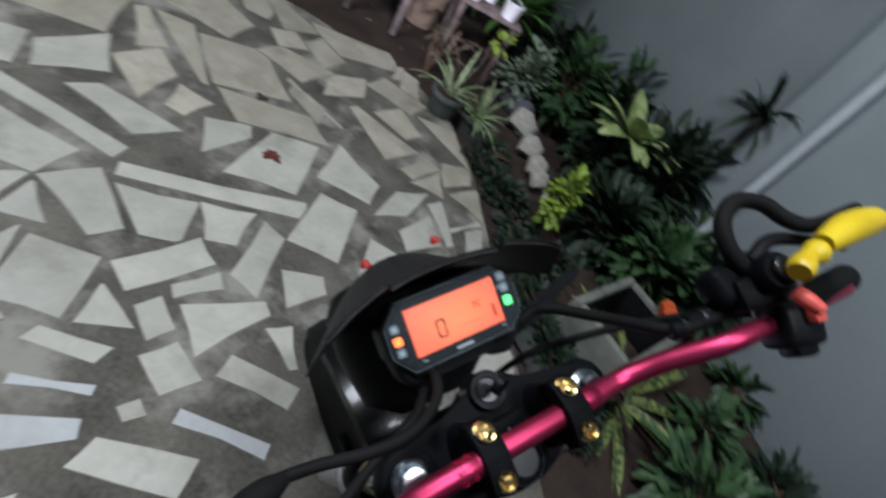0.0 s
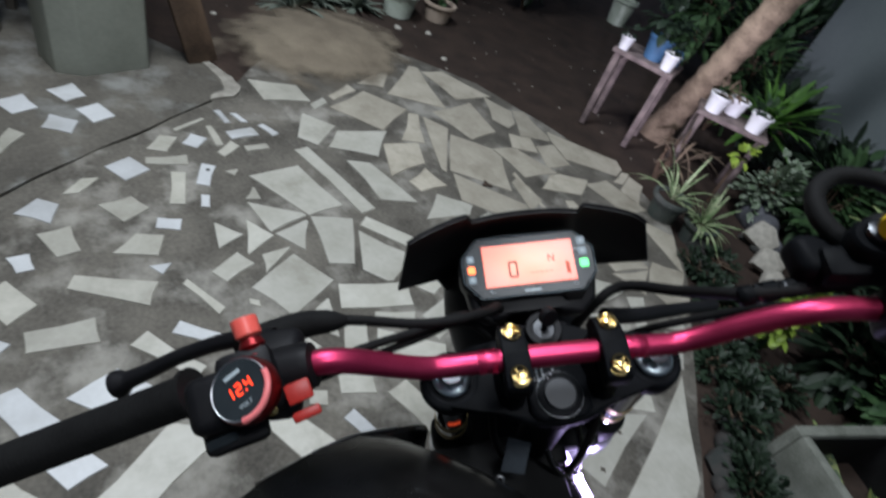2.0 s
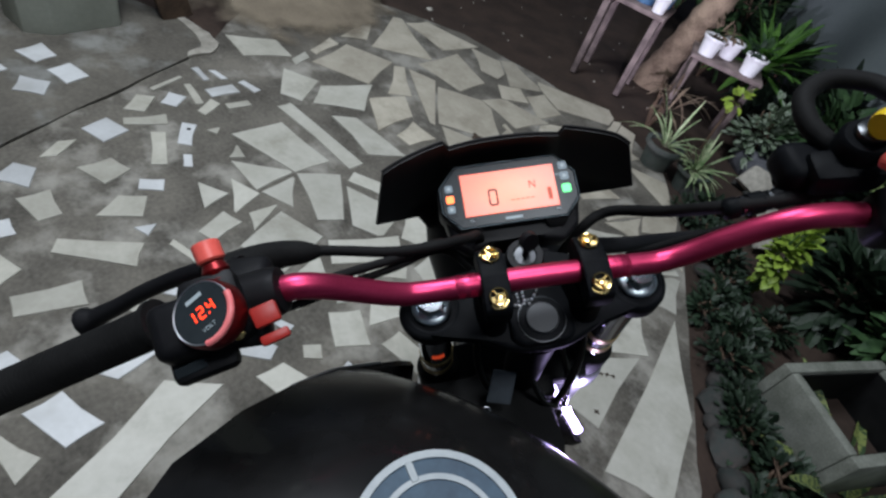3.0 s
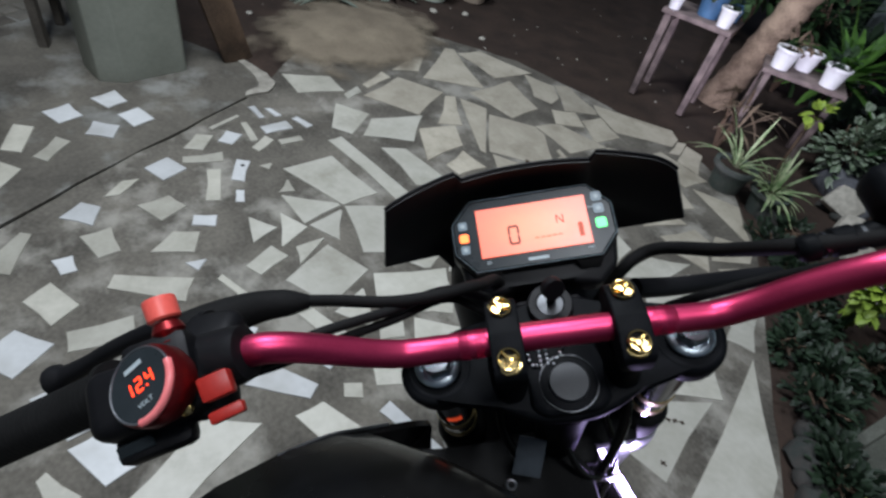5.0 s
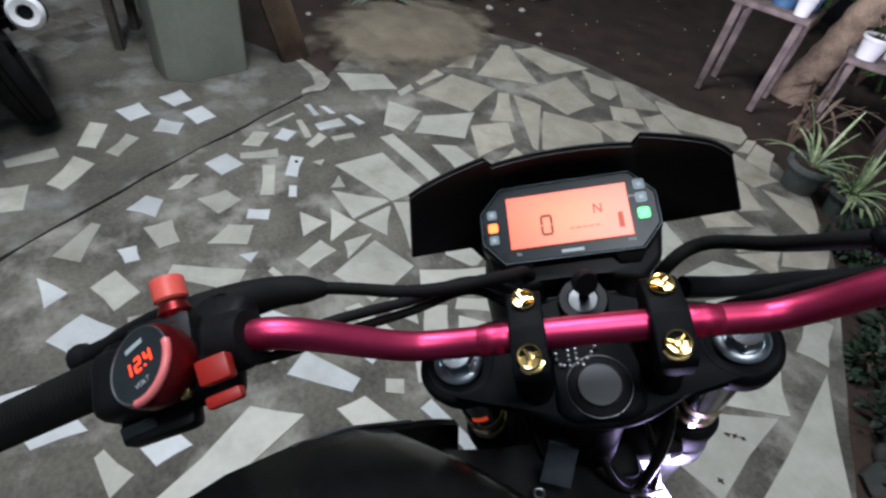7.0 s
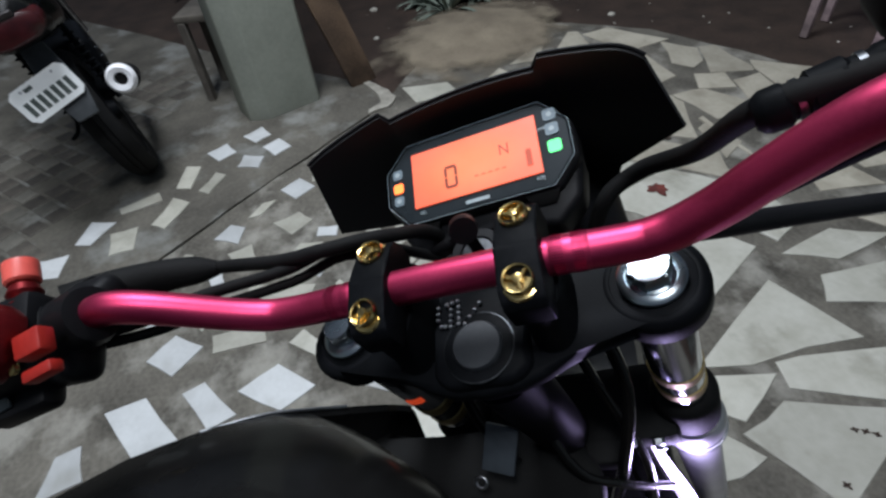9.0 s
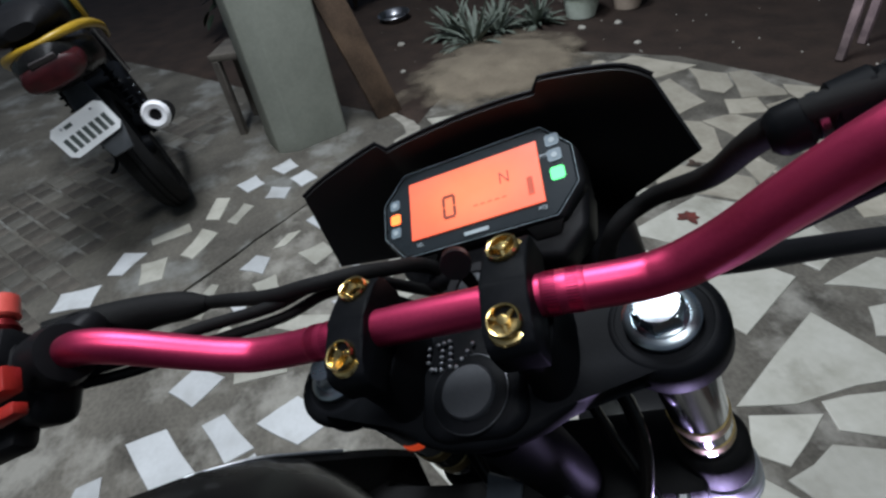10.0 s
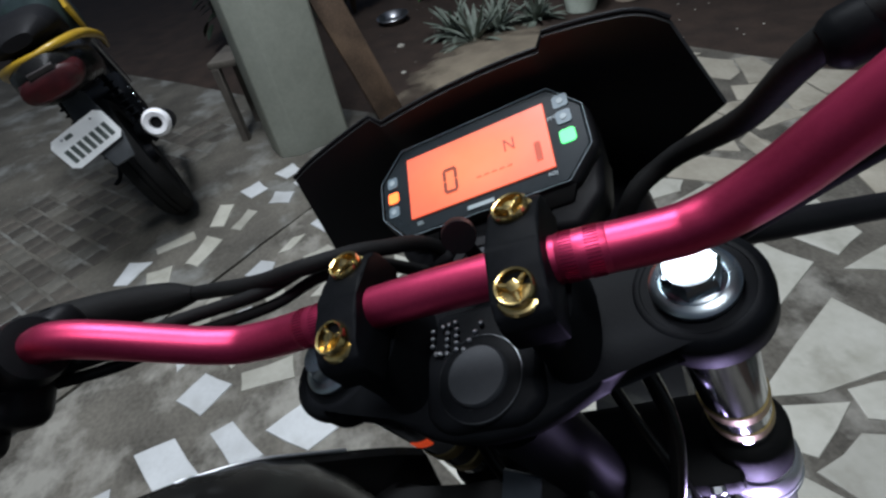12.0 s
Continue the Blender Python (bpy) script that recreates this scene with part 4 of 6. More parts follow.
part("loom_cover", bm_prism([(-0.017, -0.020), (0.012, -0.022), (0.018, 0.018), (-0.010, 0.021)], 0.004, 0.0012, 2), material("blue_grey_cover", (0.06, 0.072, 0.085), (0.04, 0.048, 0.058), 0.5, bump=0.05), bike, "blue-grey plastic cover over the wiring", st(-0.038, -0.056, -0.196, 34, 0, -12))
part("cover_ring", bm_tube([(0.0048 * math.cos(k * 0.5236), 0.0048 * math.sin(k * 0.5236), 0) for k in range(13)], 0.0014, 8, 1), STEEL, bike, "small bright ring clip", st(-0.060, -0.078, -0.212, 28))

# the running light throws its beam ahead of the bike
beam = bpy.data.lights.new("beam_lamp", "SPOT")
beam.energy, beam.color, beam.spot_size, beam.spot_blend, beam.shadow_soft_size = 380, (0.82, 0.77, 1.0), radians(30), 0.8, 0.03
new("beam_lamp", beam).matrix_world = look(st(0.125, 0.035, -0.44).translation, (-1.18, 3.5, 0.55))

# tank, shrouds, seat in the frame of the body
def tank_ring(y, w, top, shoulder, low):
    """A crowned top between two shoulders, with sides that tuck in below."""
    up = [(w * k / 9, top - (top - shoulder) * abs(k / 9) ** 2.3) for k in range(-9, 10)]
    down = [(w * 1.01, shoulder - 0.018), (w * 0.98, shoulder - 0.045), (w * 0.90, shoulder - 0.085), (w * 0.72, low + 0.02), (w * 0.5, low)]
    return [(x, y, z) for x, z in up + down] + [(-x, y, z) for x, z in down[::-1]]


def tank():
    rows = [(-0.055, 0.06, 0.872, 0.858, 0.76), (-0.06, 0.125, 0.890, 0.862, 0.74), (-0.075, 0.158, 0.908, 0.875, 0.72), (-0.10, 0.176, 0.926, 0.889, 0.71), (-0.14, 0.194, 0.946, 0.905, 0.70), (-0.20, 0.212, 0.965, 0.920, 0.69), (-0.27, 0.220, 0.974, 0.934, 0.69), (-0.34, 0.212, 0.968, 0.928, 0.69), (-0.41, 0.180, 0.946, 0.90, 0.70), (-0.48, 0.135, 0.905, 0.862, 0.71), (-0.54, 0.10, 0.86, 0.825, 0.72), (-0.57, 0.08, 0.83, 0.80, 0.73)]
    return bm_loft([tank_ring(*r) for r in rows])


fuel_tank = part("fuel_tank", tank(), BLACK_PAINT, bike, "glossy black fuel tank", BODY)
PALE_RING = material("pale_grey_ring", (0.34, 0.37, 0.38), (0.26, 0.29, 0.30), 0.5, bump=0.0)
CAP = BODY @ pose(0.0, -0.232, 0.9715, 5)
for r0, r1, mat, label in ((0.060, 0.066, PALE_RING, "pale outer ring of the filler"), (0.043, 0.0475, PALE_RING, "pale inner ring of the filler")):
    part("filler_ring", bm_lathe([(r0, 0.0), (r0, 0.0045), (r1, 0.0045), (r1, 0.0)], 48), mat, fuel_tank, label, CAP)
part("filler_cap", bm_lathe([(0.060, -0.010), (0.060, 0.0028), (0.02, 0.0034)], 48), BLUE_DECAL, fuel_tank, "dark blue-grey filler cap", CAP)
for a in (38, 142, 218, 322):
    part("filler_spoke", bm_box(0.016, 0.006, 0.002, 0.0005, 1), PALE_RING, fuel_tank, m=CAP @ pose(0, 0, 0.004, 0, 0, a) @ pose(0.0525, 0, 0))


SHROUD = [(-0.214, -0.20, 0.915), (-0.196, -0.150, 0.9065), (-0.180, -0.105, 0.890), (-0.166, -0.075, 0.873), (-0.152, -0.045, 0.854), (-0.140, -0.015, 0.832), (-0.132, 0.006, 0.812)]
rows = [[(x, y, z), (x - 0.012, y, z - 0.018), (x - 0.006, y, z - 0.060), (x + 0.020, y, z - 0.110), (x + 0.030, y, z - 0.108), (x + 0.008, y, z - 0.056), (x + 0.006, y, z - 0.006)] for x, y, z in [tuple(p) for p in glide(SHROUD, 3)]]
shroud = part("tank_shroud", bm_loft(rows), BLACK_PAINT, bike, "glossy black shroud beside the tank", BODY)
part("shroud_edge", bm_tube([(x, y, z + 0.001) for x, y, z in SHROUD[1:5]], 0.0016, 8), STEEL, shroud, "bright edge line of the shroud", BODY)
# glowing band stands in for an orange reflection on the chrome tube
FORK_GLINT = material("orange_fork_glint", (0.5, 0.04, 0.01), None, 0.3, bump=0.0, emit=(1.0, 0.10, 0.03), glow=0.38)
arc = [math.radians(a) for a in range(252, 295, 6)]
band = bm_loft([[(r * math.cos(a), r * math.sin(a), z) for r, z in ((0.0203, -0.005), (0.0215, -0.0045), (0.0215, 0.0045), (0.0203, 0.005))] for a in arc])
part("fork_glint", band, FORK_GLINT, bike, "orange-red reflection painted as a glowing band on the fork tube", st(-0.109, 0.0066, -0.177))
cowl = [(-0.155, -0.075), (-0.142, -0.022), (-0.076, -0.004), (-0.052, 0.050), (-0.006, 0.088), (0.052, 0.066), (0.085, 0.010), (0.115, -0.060), (0.120, -0.100)]
part("head_cowl", bm_prism(cowl, 0.17, 0.012, 3, pose(0, 0, 0.800)), RUBBER, bike, "black plastic cowl around the steering head", BODY)
frame_bits = joined(bm_tube([(0.05, -0.06, 0.80), (0.10, -0.25, 0.72), (0.10, -0.5, 0.62), (0.09, -0.62, 0.42)], 0.022, 12), bm_tube([(-0.05, -0.06, 0.80), (-0.10, -0.25, 0.72), (-0.10, -0.5, 0.62), (-0.09, -0.62, 0.42)], 0.022, 12), bm_tube([(0, -0.02, 0.74), (0, 0.0, 0.6), (0, -0.06, 0.35)], 0.03, 12))
part("main_frame", frame_bits, CLAMP_BLACK, bike, "black tubular frame", BODY)
part("engine", joined(bm_box(0.20, 0.30, 0.24, 0.03, 3, pose(0, -0.33, 0.40)), bm_box(0.14, 0.16, 0.22, 0.02, 2, pose(0, -0.18, 0.56, 20)), *[bm_box(0.17, 0.18, 0.004, m=pose(0, -0.18 - 0.008 * k, 0.49 + 0.022 * k, 20)) for k in range(7)]), CLAMP_BLACK, bike, "black finned engine", BODY)
part("seat", bm_loft([[(w * c, y, z + h * s) for c, s in [(math.cos(2 * math.pi * k / 24), math.sin(2 * math.pi * k / 24)) for k in range(24)]] for y, w, z, h in ((-0.52, 0.07, 0.79, 0.03), (-0.60, 0.12, 0.775, 0.045), (-0.75, 0.14, 0.77, 0.045), (-0.95, 0.12, 0.80, 0.04), (-1.15, 0.09, 0.84, 0.035), (-1.22, 0.05, 0.85, 0.02))]), RUBBER, bike, "black vinyl seat", BODY)


def wheel(name, m, r, w):
    tyre = [(r - 0.075, -w * 0.42), (r - 0.03, -w / 2), (r - 0.008, -w * 0.36), (r, 0), (r - 0.008, w * 0.36), (r - 0.03, w / 2), (r - 0.075, w * 0.42)]
    rim = part(name, joined(bm_lathe([(r - 0.09, -w * 0.40), (r - 0.072, -w * 0.43), (r - 0.080, 0), (r - 0.072, w * 0.43), (r - 0.09, w * 0.40)], 48, ALONG_X), bm_lathe([(0.03, -0.06), (0.035, 0.06)], 20, ALONG_X), *[bm_box(0.02, 0.03, r - 0.10, 0.005, 1, pose(0, 0, 0, 72 * k) @ pose(0, 0, (r - 0.09) / 2 + 0.01)) for k in range(5)]), CLAMP_BLACK, bike, "black five-spoke wheel", m)
    part("tyre", bm_lathe([*tyre, (r - 0.085, 0)], 56, ALONG_X), RUBBER, rim, "black road tyre", m)


wheel("front_wheel", STEER @ pose(0, 0.035, -0.832), 0.292, 0.10)
wheel("rear_wheel", BODY @ pose(0, -1.23, 0.296), 0.295, 0.13)
part("front_mudguard", bm_loft([[(w * 0.065, 0.035 + r * math.sin(a), -0.832 + r * math.cos(a)) for w, r in ((-1, 0.298), (-0.9, 0.318), (0, 0.326), (0.9, 0.318), (1, 0.298), (0.9, 0.312), (0, 0.320), (-0.9, 0.312))] for a in [-0.9 + 0.13 * k for k in range(13)]]), BLACK_PAINT, bike, "black front mudguard", STEER)
part("swing_arm", joined(bm_tube([(0.10, -0.62, 0.40), (0.11, -1.23, 0.296)], 0.02, 10, 1), bm_tube([(-0.10, -0.62, 0.40), (-0.11, -1.23, 0.296)], 0.02, 10, 1), bm_tube([(0.10, -0.62, 0.40), (-0.10, -0.62, 0.40)], 0.02, 10, 1)), CLAMP_BLACK, bike, m=BODY)
part("side_stand", bm_tube([(-0.10, -0.62, 0.33), (-0.20, -0.66, 0.13), (-0.26, -0.67, 0.044)], 0.011, 10), CLAMP_BLACK, bike, "black side stand", BODY)


# ---- the second motorcycle, on the porch ----
AHEAD2 = Vector((-0.975, -0.222, 0)).normalized()
LEFT2 = Vector((-AHEAD2.y, AHEAD2.x, 0))
UP2 = (math.cos(radians(12)) * Vector((0, 0, 1)) + math.sin(radians(12)) * LEFT2).normalized()
SIDE2 = AHEAD2.cross(UP2).normalized()
TAIL = Matrix(((SIDE2.x, AHEAD2.x, UP2.x, -2.085), (SIDE2.y, AHEAD2.y, UP2.y, -0.315), (SIDE2.z, AHEAD2.z, UP2.z, 0.004), (0, 0, 0, 1)))
scooter = thing("motorbike", (-2.085, -0.315, 0.004), "black and mustard motorbike parked on the porch, seen from its tail", "motorcycle")


def tl(x, y, z, rx=0, ry=0, rz=0):
    return TAIL @ pose(x, y, z, rx, ry, rz)


def wheel2(name, m):
    rim = part(name, joined(bm_lathe([(0.20, -0.04), (0.222, -0.045), (0.214, 0), (0.222, 0.045), (0.20, 0.04)], 44, ALONG_X), bm_lathe([(0.035, -0.07), (0.05, -0.03), (0.05, 0.03), (0.035, 0.07)], 20, ALONG_X), *[bm_box(0.022, 0.034, 0.18, 0.005, 1, pose(0, 0, 0, 72 * k) @ pose(0, 0, 0.115)) for k in range(5)]), CLAMP_BLACK, scooter, "black cast wheel", m)
    tread = [(0.215, -0.050), (0.262, -0.058), (0.284, -0.040), (0.292, -0.016), (0.286, -0.012), (0.293, -0.008), (0.293, 0.008), (0.286, 0.012), (0.292, 0.016), (0.284, 0.040), (0.262, 0.058), (0.215, 0.050), (0.21, 0)]
    part("tyre", bm_lathe(tread, 56, ALONG_X), RUBBER, rim, "worn black tyre", m)


wheel2("rear_wheel", tl(0, 0, 0.295))
wheel2("front_wheel", tl(0, 1.30, 0.295))
holder = part("plate_holder", bm_prism([(-0.035, 0.0), (0.035, 0.0), (0.062, -0.24), (0.040, -0.34), (-0.040, -0.34), (-0.062, -0.24)], 0.016, 0.005, 2), material("grey_mudflap", (0.055, 0.06, 0.065), (0.035, 0.04, 0.043), 0.55), scooter, "dark grey plate holder and mudflap", tl(0.0, -0.19, 0.74, 62))
PLATE_AT = tl(-0.052, -0.318, 0.565, 74, -5, 6)
plate = part("number_plate", bm_prism([(-0.110, -0.044), (-0.090, -0.062), (0.090, -0.062), (0.110, -0.044), (0.110, 0.044), (0.090, 0.062), (-0.090, 0.062), (-0.110, 0.044)], 0.004, 0.0012, 1), PLATE, scooter, "white number plate with its figures as plain bars", PLATE_AT)
for k in range(7):
    part("plate_bar", bm_box(0.017, 0.052, 0.0014, 0.0004, 1), INK, plate, m=PLATE_AT @ pose(-0.080 + 0.0266 * k, -0.014, 0.0006))
part("plate_bar", bm_box(0.030, 0.013, 0.0014, 0.0004, 1), INK, plate, m=PLATE_AT @ pose(-0.036, 0.042, 0.0006))
part("plate_bolt", bm_lathe([(0.005, 0), (0.005, 0.002), (0.003, 0.003)], 12), STEEL, plate, m=PLATE_AT @ pose(-0.062, 0.046, 0))
part("plate_bolt", bm_lathe([(0.005, 0), (0.005, 0.002), (0.003, 0.003)], 12), STEEL, plate, m=PLATE_AT @ pose(0.062, 0.046, 0))


def tail_ring(y, w, top, low):
    return [(w * math.copysign(abs(math.cos(a)) ** 0.7, math.cos(a)), y, (top + low) / 2 + (top - low) / 2 * math.copysign(abs(math.sin(a)) ** 0.8, math.sin(a))) for a in [2 * math.pi * k / 28 for k in range(28)]]


tail = part("tail_fairing", bm_loft([tail_ring(*r) for r in ((-0.34, 0.045, 0.83, 0.76), (-0.31, 0.085, 0.86, 0.72), (-0.20, 0.125, 0.87, 0.68), (0.0, 0.15, 0.86, 0.64), (0.25, 0.14, 0.80, 0.58), (0.45, 0.11, 0.76, 0.55))]), BLACK_PAINT, scooter, "black tail fairing", TAIL)
part("tail_stripe", bm_tube([(x + 0.022, y, z - 0.038) for x, y, z in ((-0.165, 0.32, 0.72), (-0.178, 0.10, 0.80), (-0.150, -0.14, 0.868), (-0.085, -0.26, 0.893), (0, -0.30, 0.90), (0.085, -0.26, 0.893), (0.150, -0.14, 0.868), (0.178, 0.10, 0.80), (0.165, 0.32, 0.72))], lambda t: 0.010 + 0.007 * abs(math.sin(t * 6.283)), 10), MUSTARD, tail, "mustard yellow tail panel", TAIL)
part("seat", bm_loft([tail_ring(*r) for r in ((-0.27, 0.05, 0.93, 0.89), (-0.22, 0.11, 0.965, 0.87), (-0.05, 0.14, 0.975, 0.85), (0.2, 0.13, 0.93, 0.80), (0.45, 0.11, 0.87, 0.76), (0.62, 0.07, 0.86, 0.76))]), material("seat_vinyl", (0.009, 0.009, 0.010), (0.006, 0.006, 0.007), 0.58, scale=12, fine=200, bump=0.3, spec=0.15), scooter, "black vinyl seat with a shiny worn edge", TAIL)
lamp = part("tail_lamp", bm_loft([tail_ring(*r) for r in ((-0.345, 0.090, 0.80, 0.735), (-0.335, 0.105, 0.815, 0.725), (-0.22, 0.115, 0.83, 0.71))]), TAIL_RED, scooter, "dark red tail lamp", TAIL)
part("lamp_lens", bm_box(0.09, 0.012, 0.03, 0.004, 2), material("clear_grey_lens", (0.04, 0.032, 0.032), (0.025, 0.02, 0.02), 0.55, bump=0.0), lamp, "smoky lens strip", tl(0.0, -0.335, 0.815, 20))
for s in (-1, 1):
    part("shock", joined(bm_lathe([(0.012, -0.17), (0.012, 0.17)], 14), *[bm_lathe([(0.018, -0.006), (0.026, 0.0), (0.018, 0.006)], 18, pose(0, 0, -0.12 + 0.03 * k)) for k in range(9)]), CLAMP_BLACK, scooter, "black coil shock", tl(s * 0.10, 0.08, 0.48, -14))
can = part("muffler", bm_tube([(0.16, 0.55, 0.24), (0.18, 0.30, 0.30), (0.185, 0.02, 0.38), (0.184, -0.20, 0.445)], lambda t: 0.026 + 0.022 * min(1, t * 1.8), 24), BLACK_PLASTIC, scooter, "black muffler with a bright end", TAIL)
# near-white, barely metallic base holds the shine of the chromed ring
part("muffler_end", bm_lathe([(0.054, -0.012), (0.057, 0.0), (0.054, 0.012), (0.044, 0.020), (0.026, 0.016), (0.024, -0.004)], 36), material("muffler_end_shine", (0.90, 0.90, 0.91), (0.84, 0.84, 0.85), 0.5, metal=0.05, scale=30, fine=200, bump=0.0), can, "bright chromed muffler end ring", tl(0.170, -0.225, 0.460, 72, 0, -14))
# flat black disc puts the shade of the open pipe into colour
part("muffler_mouth", bm_lathe([(0.0225, 0.0), (0.0225, 0.002)], 24), RUBBER, can, "black disc for the dark inside the muffler mouth", tl(0.170, -0.226, 0.4605, 72, 0, -14))
for k in range(4):
    part("heat_shield_stud", bm_lathe([(0.006, 0), (0.007, 0.003), (0.004, 0.006)], 12), CHROME, can, "bright stud", tl(0.160, -0.13 + 0.045 * k, 0.500 + 0.022 * k, 100))
part("engine", joined(bm_box(0.24, 0.42, 0.26, 0.04, 3, pose(0, 0.62, 0.36)), bm_box(0.20, 0.5, 0.06, 0.02, 2, pose(0, 0.35, 0.36, 8))), CLAMP_BLACK, scooter, "dark engine and swing arm", TAIL)
part("fuel_tank", bm_loft([tail_ring(*r) for r in ((0.55, 0.08, 0.90, 0.70), (0.65, 0.14, 0.96, 0.64), (0.85, 0.16, 0.98, 0.62), (1.0, 0.12, 0.92, 0.66), (1.08, 0.06, 0.86, 0.70))]), material("teal_black_paint", (0.02, 0.035, 0.033), (0.012, 0.02, 0.02), 0.4, bump=0.0, coat=0.3), scooter, "dark teal tank", TAIL)
part("side_panel", bm_prism([(0, 0), (0.16, 0.05), (0.24, -0.03), (0.06, -0.14)], 0.02, 0.006, 2), MUSTARD, scooter, "mustard side panel", tl(0.155, 0.50, 0.86, 90, 0, 90))
part("handlebar", bm_tube([(-0.34, 0.98, 1.02), (-0.2, 1.02, 1.03), (0, 1.04, 1.0), (0.2, 1.02, 1.03), (0.34, 0.98, 1.02)], 0.012, 12), BLACK_PLASTIC, scooter, "black handlebar", TAIL)
part("front_fork", joined(bm_tube([(-0.09, 1.06, 0.98), (-0.09, 1.30, 0.295)], 0.02, 14, 1), bm_tube([(0.09, 1.06, 0.98), (0.09, 1.30, 0.295)], 0.02, 14, 1)), STEEL, scooter, "steel front fork", TAIL)
part("side_stand", bm_tube([(-0.12, 0.62, 0.26), (-0.21, 0.58, 0.10), (-0.27, 0.57, 0.062)], 0.011, 10), CLAMP_BLACK, scooter, m=TAIL)


# ---- by the pillar: leaning board and a low bench ----
def leaning_board():
    bm = bm_box(0.028, 0.15, 0.98, 0.004, 2)
    bmesh.ops.subdivide_edges(bm, edges=list(bm.edges), cuts=2)
    for v in bm.verts:
        v.co.y += 0.006 * noise.noise(v.co * 9)
    return solid("board", bm, PLANK, pose(-2.385, 0.705, 0.470, 15, -4, 10), "weathered brown board leaning on the pillar", "board")


leaning_board()
bench = thing("bench", (-2.73, 0.195, 0.006), "low grey wooden bench beside the pillar", "bench", rz=-20)
part("bench_top", bm_box(0.30, 0.34, 0.035, 0.006, 2), DULL_WOOD, bench, m=PLACE[bench.name] @ pose(0, 0, 0.44))
for x, y in ((-0.13, -0.14), (0.13, -0.14), (-0.13, 0.14), (0.13, 0.14)):
    part("leg", bm_box(0.045, 0.04, 0.424, 0.004, 1), DULL_WOOD, bench, m=PLACE[bench.name] @ pose(x, y, 0.212))


# ---- leaves and plants ----
def leaf_mesh(bm, base, way, up, length, width, droop=0.3, fold=0.15, parts=4, tip=0.02):
    """One leaf: a folded blade that bends down along its length."""
    way, up = way.normalized(), up.normalized()
    across = way.cross(up)
    if across.length < 1e-4:
        across = way.orthogonal()
    across.normalize()
    up = across.cross(way).normalized()
    rows, p, d = [], base.copy(), way.copy()
    for k in range(parts + 1):
        t = k / parts
        w = width * (math.sin(math.pi * min(0.97, 0.12 + 0.86 * t)) ** 0.8) * 0.5 + tip * width
        lift = up * (w * fold)
        rows.append([bm.verts.new(p - across * w + lift), bm.verts.new(p), bm.verts.new(p + across * w + lift)])
        d = (d + Vector((0, 0, -droop / parts))).normalized()
        p = p + d * (length / parts)
    for a, b in zip(rows, rows[1:]):
        for i in range(2):
            bm.faces.new((a[i], a[i + 1], b[i + 1], b[i]))


def rosette(n, length, width, rise=(20, 75), droop=0.7, seed=1, fold=0.3, parts=5, spread=0.02):
    rnd, bm = random.Random(seed), bmesh.new()
    for k in range(n):
        a, e = k * 2.399 + rnd.uniform(-0.3, 0.3), radians(rnd.uniform(*rise))
        way = Vector((math.cos(a) * math.cos(e), math.sin(a) * math.cos(e), math.sin(e)))
        leaf_mesh(bm, Vector((spread * math.cos(a), spread * math.sin(a), 0.01)), way, Vector((0, 0, 1)), length * rnd.uniform(0.65, 1.1), width * rnd.uniform(0.8, 1.15), droop * rnd.uniform(0.6, 1.4), fold, parts)
    return bm


def clump(n, rx, ry, rz, leaf, width, seed=1, low=0.0, droop=0.4, hollow=0.45):
    """A crown of many small leaves with an uneven outline and gaps."""
    rnd, bm = random.Random(seed), bmesh.new()
    while n:
        u = Vector((rnd.gauss(0, 1), rnd.gauss(0, 1), rnd.gauss(0, 1))).normalized()
        r = rnd.uniform(hollow, 1.0) * (0.78 + 0.45 * noise.noise(u * 1.9 + Vector((seed * 3.7, 0, 0))))
        p = Vector((u.x * rx * r, u.y * ry * r, rz + u.z * rz * r))
        if noise.noise(p * 6 + Vector((0, seed, 0))) < -0.22 or p.z < low:
            continue
        way = (u + Vector((rnd.uniform(-0.7, 0.7), rnd.uniform(-0.7, 0.7), rnd.uniform(-0.2, 0.6)))).normalized()
        leaf_mesh(bm, p, way, Vector((0, 0, 1)), leaf * rnd.uniform(0.6, 1.25), width * rnd.uniform(0.7, 1.2), droop, 0.25, 3)
        n -= 1
    return bm


def stems(n, h, spread, r, seed):
    rnd = random.Random(seed)
    return joined(*[bm_tube([(0, 0, -0.02), (rnd.uniform(-1, 1) * spread * 0.4, rnd.uniform(-1, 1) * spread * 0.4, h * 0.5), (rnd.uniform(-1, 1) * spread, rnd.uniform(-1, 1) * spread, h)], lambda t: r * (1 - 0.6 * t), 6, 3) for _ in range(n)])


def bush(name, at, size, n, leaf, width, mat, seed, label, group="", droop=0.4):
    rx, ry, rz = size
    z = ground_height(at[0], at[1])
    b = thing(name, (at[0], at[1], z), label, "plant", group, rz=seed * 37 % 360)
    tagged(part("stem", stems(6, rz * 1.3, rx * 0.6, 0.009, seed), PLANK, b, "thin brown stems"), kind="stuff")
    part("foliage", clump(n, rx, ry, rz, leaf, width, seed, droop=droop), mat, b, smooth=0)
    return b


